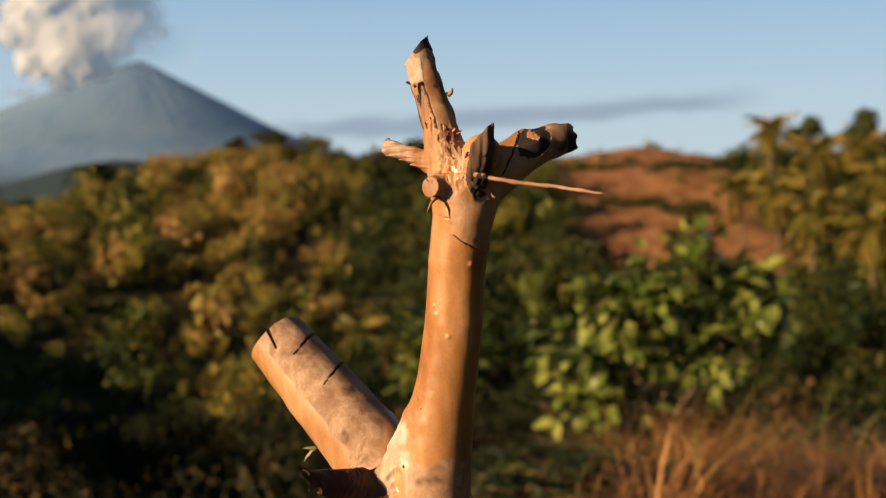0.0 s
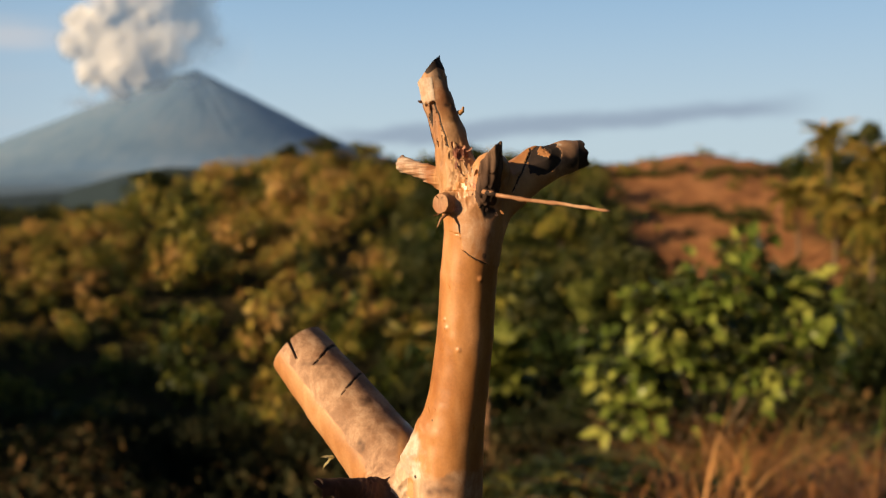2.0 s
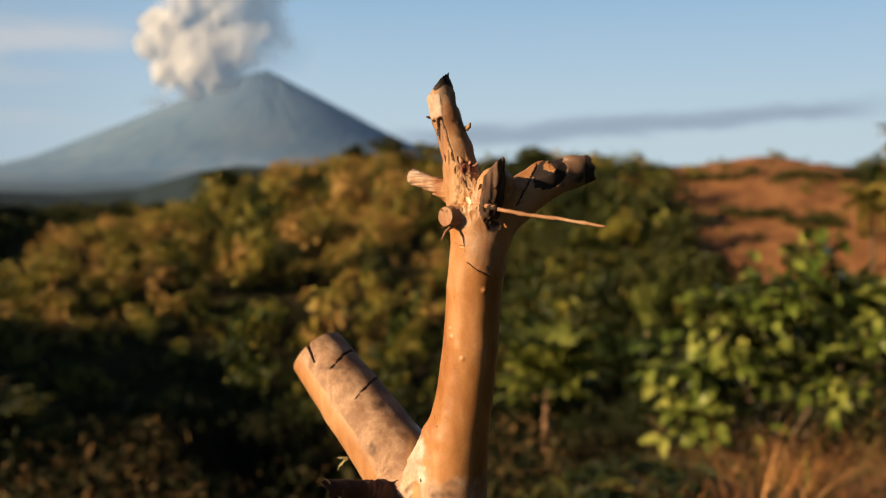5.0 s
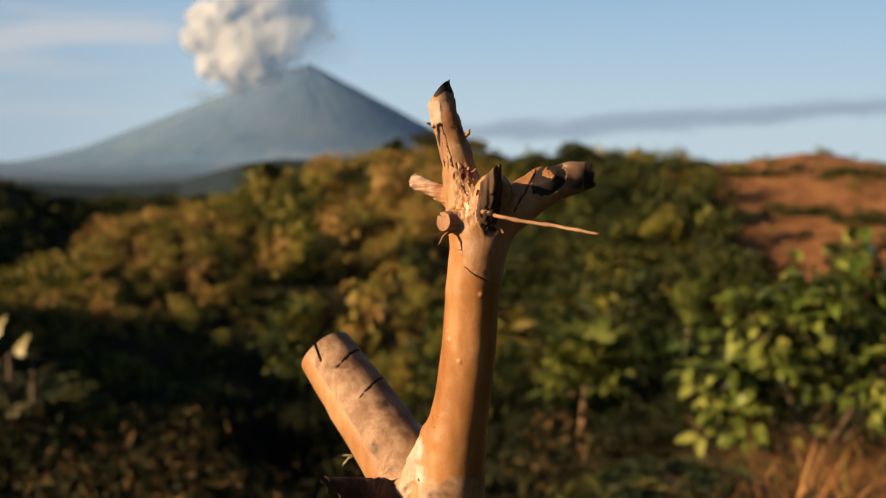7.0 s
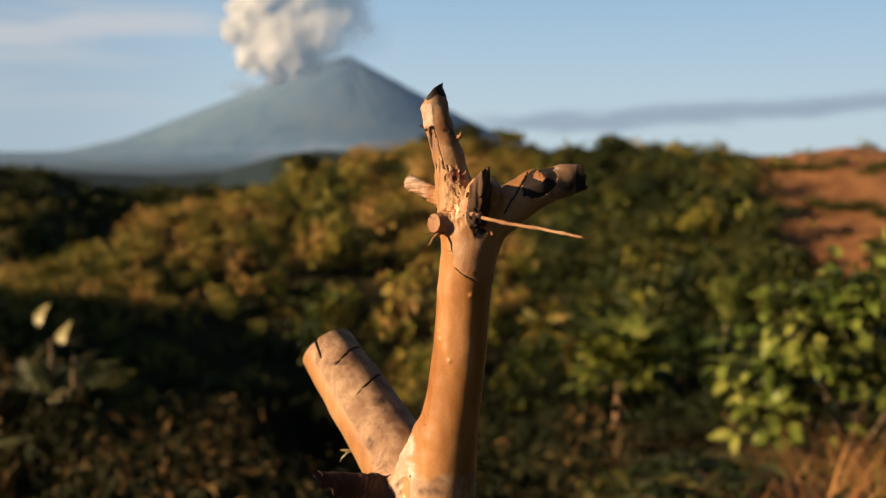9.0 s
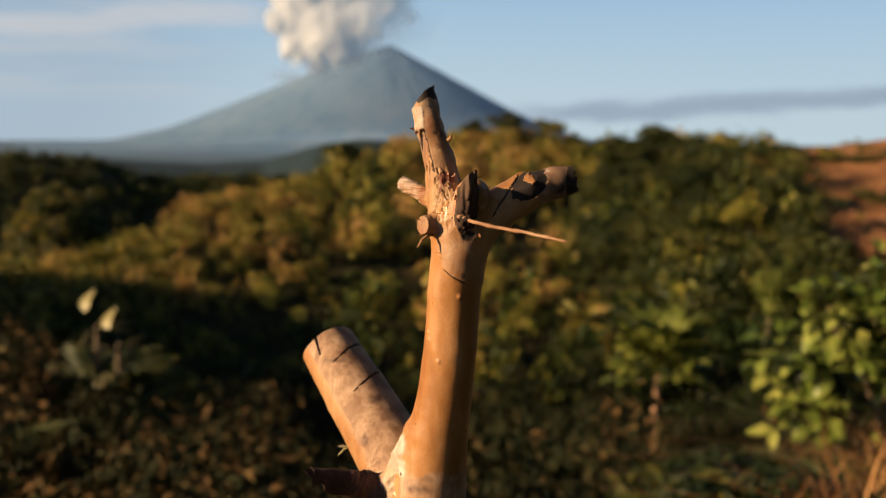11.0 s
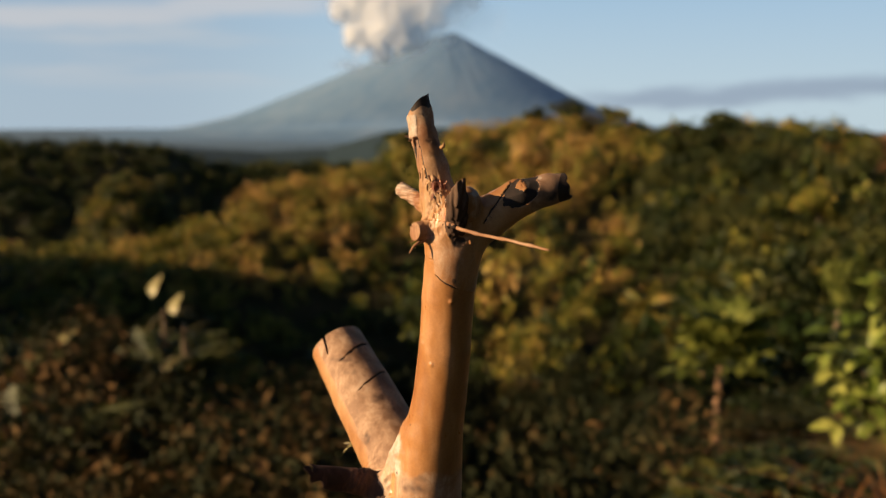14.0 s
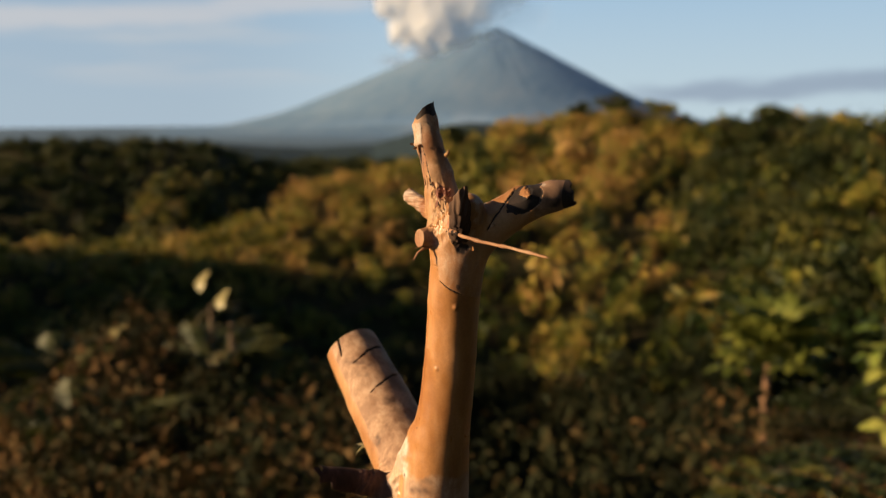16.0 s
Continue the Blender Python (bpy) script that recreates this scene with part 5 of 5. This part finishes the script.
def sunlit_leaves():
    """Banana plants; sunlight on the broad leaf tips is put into a paler colour."""
    # shaded leaves and sunlit tips, told apart by dark and pale colour
    me = leaf_mesh("leaf", 1.4, 0.22, dark_scrub, 0.7, 0.12)
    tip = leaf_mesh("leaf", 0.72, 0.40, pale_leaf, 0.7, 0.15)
    g = random.Random(12)
    for az, el, r in ((36.0, -9.9, 28), (34.8, -11.1, 27), (41.6, -12.8, 25), (35.6, -14.6, 26)):
        x, y = at_angles(az, r)
        thing = base_at("banana_plant", x, y)
        h = max(1.6, 1.5 + r * math.tan(radians(el)) - thing.location.z)
        part("stem", tube([(0, 0, -0.2), (0.03, 0, h * 0.4), (0.05, 0.02, h * 0.8)], [0.16, 0.13, 0.07], 8), dark_stem).parent = thing
        for k in range(6):
            d = Vector((math.cos(k * 2.4), math.sin(k * 2.4), g.uniform(0.2, 1.2)))
            child("leaf", me, thing, Matrix.Translation((0.05, 0.02, h * 0.75)) @ frame_of(d, (0, 0, 1), g.uniform(-0.4, 0.4)) @ Matrix.Scale(g.uniform(0.7, 1.1), 4))
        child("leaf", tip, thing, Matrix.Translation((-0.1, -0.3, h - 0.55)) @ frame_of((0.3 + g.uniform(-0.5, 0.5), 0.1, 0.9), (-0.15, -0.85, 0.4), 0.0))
        tagged(thing, "banana plant with pale sunlit leaf tips", "banana plant", "banana plants")


sunlit_leaves()


def lobed_leaf(name, size, mat):
    """A hand-shaped leaf of seven long lobes on a stalk along +y."""
    v, f = [], []

    def blade(o, d, ln, w):
        s = Vector((-d.y, d.x, 0)) * w
        a = len(v)
        for q in (o - s * 0.4, o + s * 0.4, o + d * ln * 0.55 + s + Vector((0, 0, -0.05 * ln)), o + d * ln * 0.55 - s + Vector((0, 0, -0.05 * ln)), o + d * ln + Vector((0, 0, -0.3 * ln))):
            v.append(tuple(q))
        f.extend([(a, a + 1, a + 2, a + 3), (a + 3, a + 2, a + 4, a + 4)])
    stalk = Vector((0, size * 0.9, 0))
    blade(Vector((0, 0, 0)), Vector((0, 1, 0)), size * 0.95, size * 0.02)
    for k in range(7):
        t = radians(-126 + 42 * k)
        blade(stalk, Vector((math.sin(t), math.cos(t), 0)), size * (0.75 - 0.05 * abs(k - 3)), size * 0.12)
    me = bpy.data.meshes.new(name)
    me.from_pydata(v, [], [q if q[2] != q[3] else q[:3] for q in f])
    me.materials.append(mat)
    return me


papaya_green = leafy("papaya_leaf", [(0.3, (0.045, 0.065, 0.012)), (0.5, (0.10, 0.12, 0.02)), (0.7, (0.2, 0.2, 0.04))], 1.2, 0.25, 0.6)


def papaya():
    thing = base_at("papaya_tree", -0.14, 23.8)
    h = -4.95 - thing.location.z
    pts = [(0.10, 0, -0.3), (0.02, 0, h * 0.3), (-0.03, 0, h * 0.7), (0.02, 0, h)]
    part("trunk", tube(pts, [0.13, 0.11, 0.09, 0.07], 10), brown_stem).parent = thing
    me = lobed_leaf("leaf", 0.92, papaya_green)
    g = random.Random(3)
    for k in range(34):
        d = Vector((math.cos(2.4 * k), math.sin(2.4 * k), 1.9 - 1.8 * k / 34 + g.uniform(-0.1, 0.1)))
        child("leaf", me, thing, Matrix.Translation((0.02, 0, h - 0.012 * k + 0.3)) @ frame_of(d, (0, 0, 1), g.uniform(-0.3, 0.3)) @ Matrix.Scale(g.uniform(1.0, 1.45), 4))
    tagged(thing, "slender papaya tree with a pale trunk and lobed leaves", "tree")


papaya()


def tree(az, r, height, spread, seed, label, mat, flat=0.7, leaves=900):
    """A tapered trunk with limbs and an uneven crown of small leaves."""
    x, y = at_angles(az, r)
    g = random.Random(seed)
    thing = base_at("tree", x, y)
    fork = height * 0.45
    bm = tube([(0, 0, -0.3), (0.05 * height * g.uniform(-1, 1), 0, fork * 0.6), (0, 0, fork), (0, 0, height * 0.8)], [0.035 * height, 0.026 * height, 0.02 * height, 0.008 * height], 8)
    stem = pale_stem if mat is papaya_green else dark_stem
    part("trunk", bm, stem).parent = thing
    for k in range(5):
        t = 6.283 * k / 5 + g.random()
        end = (math.cos(t) * spread * 0.6, math.sin(t) * spread * 0.6, height * g.uniform(0.68, 0.85))
        part("limb", tube([(0, 0, fork * g.uniform(0.8, 1.1)), (end[0] * 0.4, end[1] * 0.4, height * 0.62), end], [0.014 * height, 0.01 * height, 0.004 * height], 6), stem).parent = thing
    q = crown(leaves, 0.11, seed, flat) * [spread, spread, height * 0.42] + [0, 0, height * 0.36]
    part("crown", mesh_np("crown", q.reshape(-1, 3), np.arange(leaves * 4).reshape(-1, 4), False), mat).parent = thing
    return tagged(thing, label, "tree", "trees on the hill")


for k, (az, r, height, spread, mat, label) in enumerate([
        (-5.9, 50, 5.2, 1.2, papaya_green, "bright green young tree with a pale slender trunk"),
        (3.2, 84, 4.8, 3.4, lush, "broad dark green tree on the hillside"),
        (1.4, 90, 4.3, 2.8, lush, "broad dark green tree on the hillside"),
        (10.9, 97, 3.3, 2.0, lush, "flat-topped tree standing on the crest"),
        (12.9, 97, 2.8, 1.2, lush, "small dark tree standing on the crest"),
        (8.1, 98, 2.8, 1.9, scrub, "round olive tree standing on the crest"),
        (21.2, 88, 3.4, 2.2, lush, "dark spreading tree on the hill's shoulder"),
        (-21.8, 86, 5.2, 1.8, lush, "dark tree among palms"),
        (-24.8, 84, 5.4, 2.2, lush, "dark tree among palms"),
        (-26.8, 74, 5.2, 2.4, lush, "dark tree among palms"),
        (-9.0, 58, 4.0, 2.4, lush, "dark bushy tree at the foot of the bare slope"),
        (-4.4, 66, 4.4, 2.4, scrub, "round olive tree below the bare slope"),
        (-6.4, 72, 4.2, 2.2, lush, "dark tree at the edge of the bare slope")]):
    tree(az, r, height, spread, 400 + k, label, mat)


# ---- the steam cloud over the volcano ----
def plume():
    """A shell of vapour: billowing relief towards the light, thick in the middle and thinning out at the rim."""
    az, el = np.meshgrid(np.arange(14.0, 28.0, 0.06), np.arange(2.4, 12.0, 0.06))
    wx, wy = az + 0.9 * bumps(az, el, 1.1, 61, 4), el + 0.9 * bumps(az, el, 1.1, 67, 4)
    field, lift, thick = np.full(az.shape, -2.0), np.zeros(az.shape), np.zeros(az.shape)
    # billows: azimuth, height angle, radius, how dense
    for ba, be, br, bd in ((24.2, 7.7, 0.85, 1), (24.9, 6.4, 0.8, 0.95), (23.3, 6.8, 1.15, 1), (23.7, 4.9, 1.0, 1), (22.9, 4.0, 0.7, 0.95), (21.7, 5.6, 1.65, 1),
                           (21.4, 7.3, 1.2, 0.95), (19.6, 6.3, 1.5, 0.9), (20.2, 5.0, 1.0, 0.8), (17.9, 7.1, 1.2, 0.75), (18.6, 7.9, 1.2, 0.8), (16.6, 6.6, 0.6, 0.5),
                           (22.4, 9.0, 1.6, 0.9), (20.0, 9.4, 1.9, 0.85), (18.0, 9.2, 1.4, 0.7), (21.2, 11.2, 2.2, 0.85)):
        br *= 1.38
        d2 = ((wx - ba) ** 2 + (wy - be) ** 2) / br ** 2
        f = 1 - d2
        field = np.maximum(field, f)
        up = br * np.sqrt(np.clip(f, 0, 1)) + 0.35 * (1 - np.clip(d2 - 1, 0, 1))
        lift = np.log(np.exp(3 * lift) + np.exp(3 * up)) / 3
        thick = np.maximum(thick, bd * ease((1.9 - d2) / 1.5))
    wisps = bumps(az + 0.4 * el, el, 1.9, 71, 6)
    puffs = bumps(az, el, 0.8, 65, 5)
    soft = 0.85 + 0.7 * ease((20.5 - az) / 3)
    density = ease((field + 0.22 + 1.2 * wisps + 0.7 * puffs) / soft) * thick * 0.96
    haze = np.exp(-(((az - 18.6) / 2.4) ** 2) - ((el - 6.0) / 1.0) ** 2) * (0.45 + 0.7 * wisps)
    density = np.maximum(density, np.clip(haze, 0, 0.4))
    rim = np.exp(-(((az - 18.6) / 0.8) ** 2) - ((el - 4.5) / 0.4) ** 2) * (0.5 + 1.2 * bumps(az, el, 0.6, 75, 3))
    drift = np.exp(-(((az - 24.6) / 0.9) ** 2) - ((el - 2.9) / 0.35) ** 2) * (0.4 + 0.8 * wisps)
    density = np.maximum(density, np.clip(np.maximum(rim, drift), 0, 0.5))
    density *= (1 - ease((np.abs(az - 21) - 5.6) / 1.3)) * ease((el - 2.45) / 0.4)
    dist = 2400 - 26 * lift - 4.5 * puffs
    a = np.radians(az)
    v = np.stack([-np.sin(a) * dist, np.cos(a) * dist, 1.5 + dist * np.tan(np.radians(el))], -1).reshape(-1, 3)
    n, k = az.shape
    i, j = np.meshgrid(np.arange(n - 1), np.arange(k - 1), indexing="ij")
    f = np.stack([i * k + j, i * k + j + 1, (i + 1) * k + j + 1, (i + 1) * k + j], -1).reshape(-1, 4)
    some = density.ravel() > 0.004
    f = f[some[f].any(1)]
    used, inv = np.unique(f, return_inverse=True)
    me = mesh_np("cloud", v[used], inv.reshape(f.shape))
    me.attributes.new("vapour_depth", "FLOAT", "POINT").data.foreach_set("value", density.ravel()[used].astype(np.float32))
    ob = part("cloud", me, vapour)
    tagged(ob, "billowing white steam cloud rising over the volcano", "cloud")


plume()


# ---- small things on the branch ----
bud = [(0.006, 0.889, 0.0455), (0.0100, 0.888, 0.0480), (0.0108, 0.8875, 0.0520)]
part("bud", tube([(x, y, z + UP) for x, y, z in bud], [0.0030, 0.0020, 0.0009], 8), split, branch, "small pale bud stump")
node_bud = [(0.0643, 0.8835, -0.0271), (0.0648, 0.8780, -0.0278)]
part("bud", tube([(x, y, z + UP) for x, y, z in node_bud], [0.0026, 0.0018], 8), split, branch, "small pale bud stump")
curl = leaf_mesh("dry_leaf", 0.016, 0.009, pale_leaf, 0.6, 0.3)
for turn, tilt in ((2.6, 0.5), (3.6, -0.2), (1.9, 0.1)):
    leaf = child("dry_leaf", curl, branch, Matrix())
    leaf.matrix_basis = Matrix.Translation(Vector((-0.1475, 0.985, -0.346 + UP)) - branch.location) @ frame_of((math.cos(turn), math.sin(turn) * 0.6, tilt))
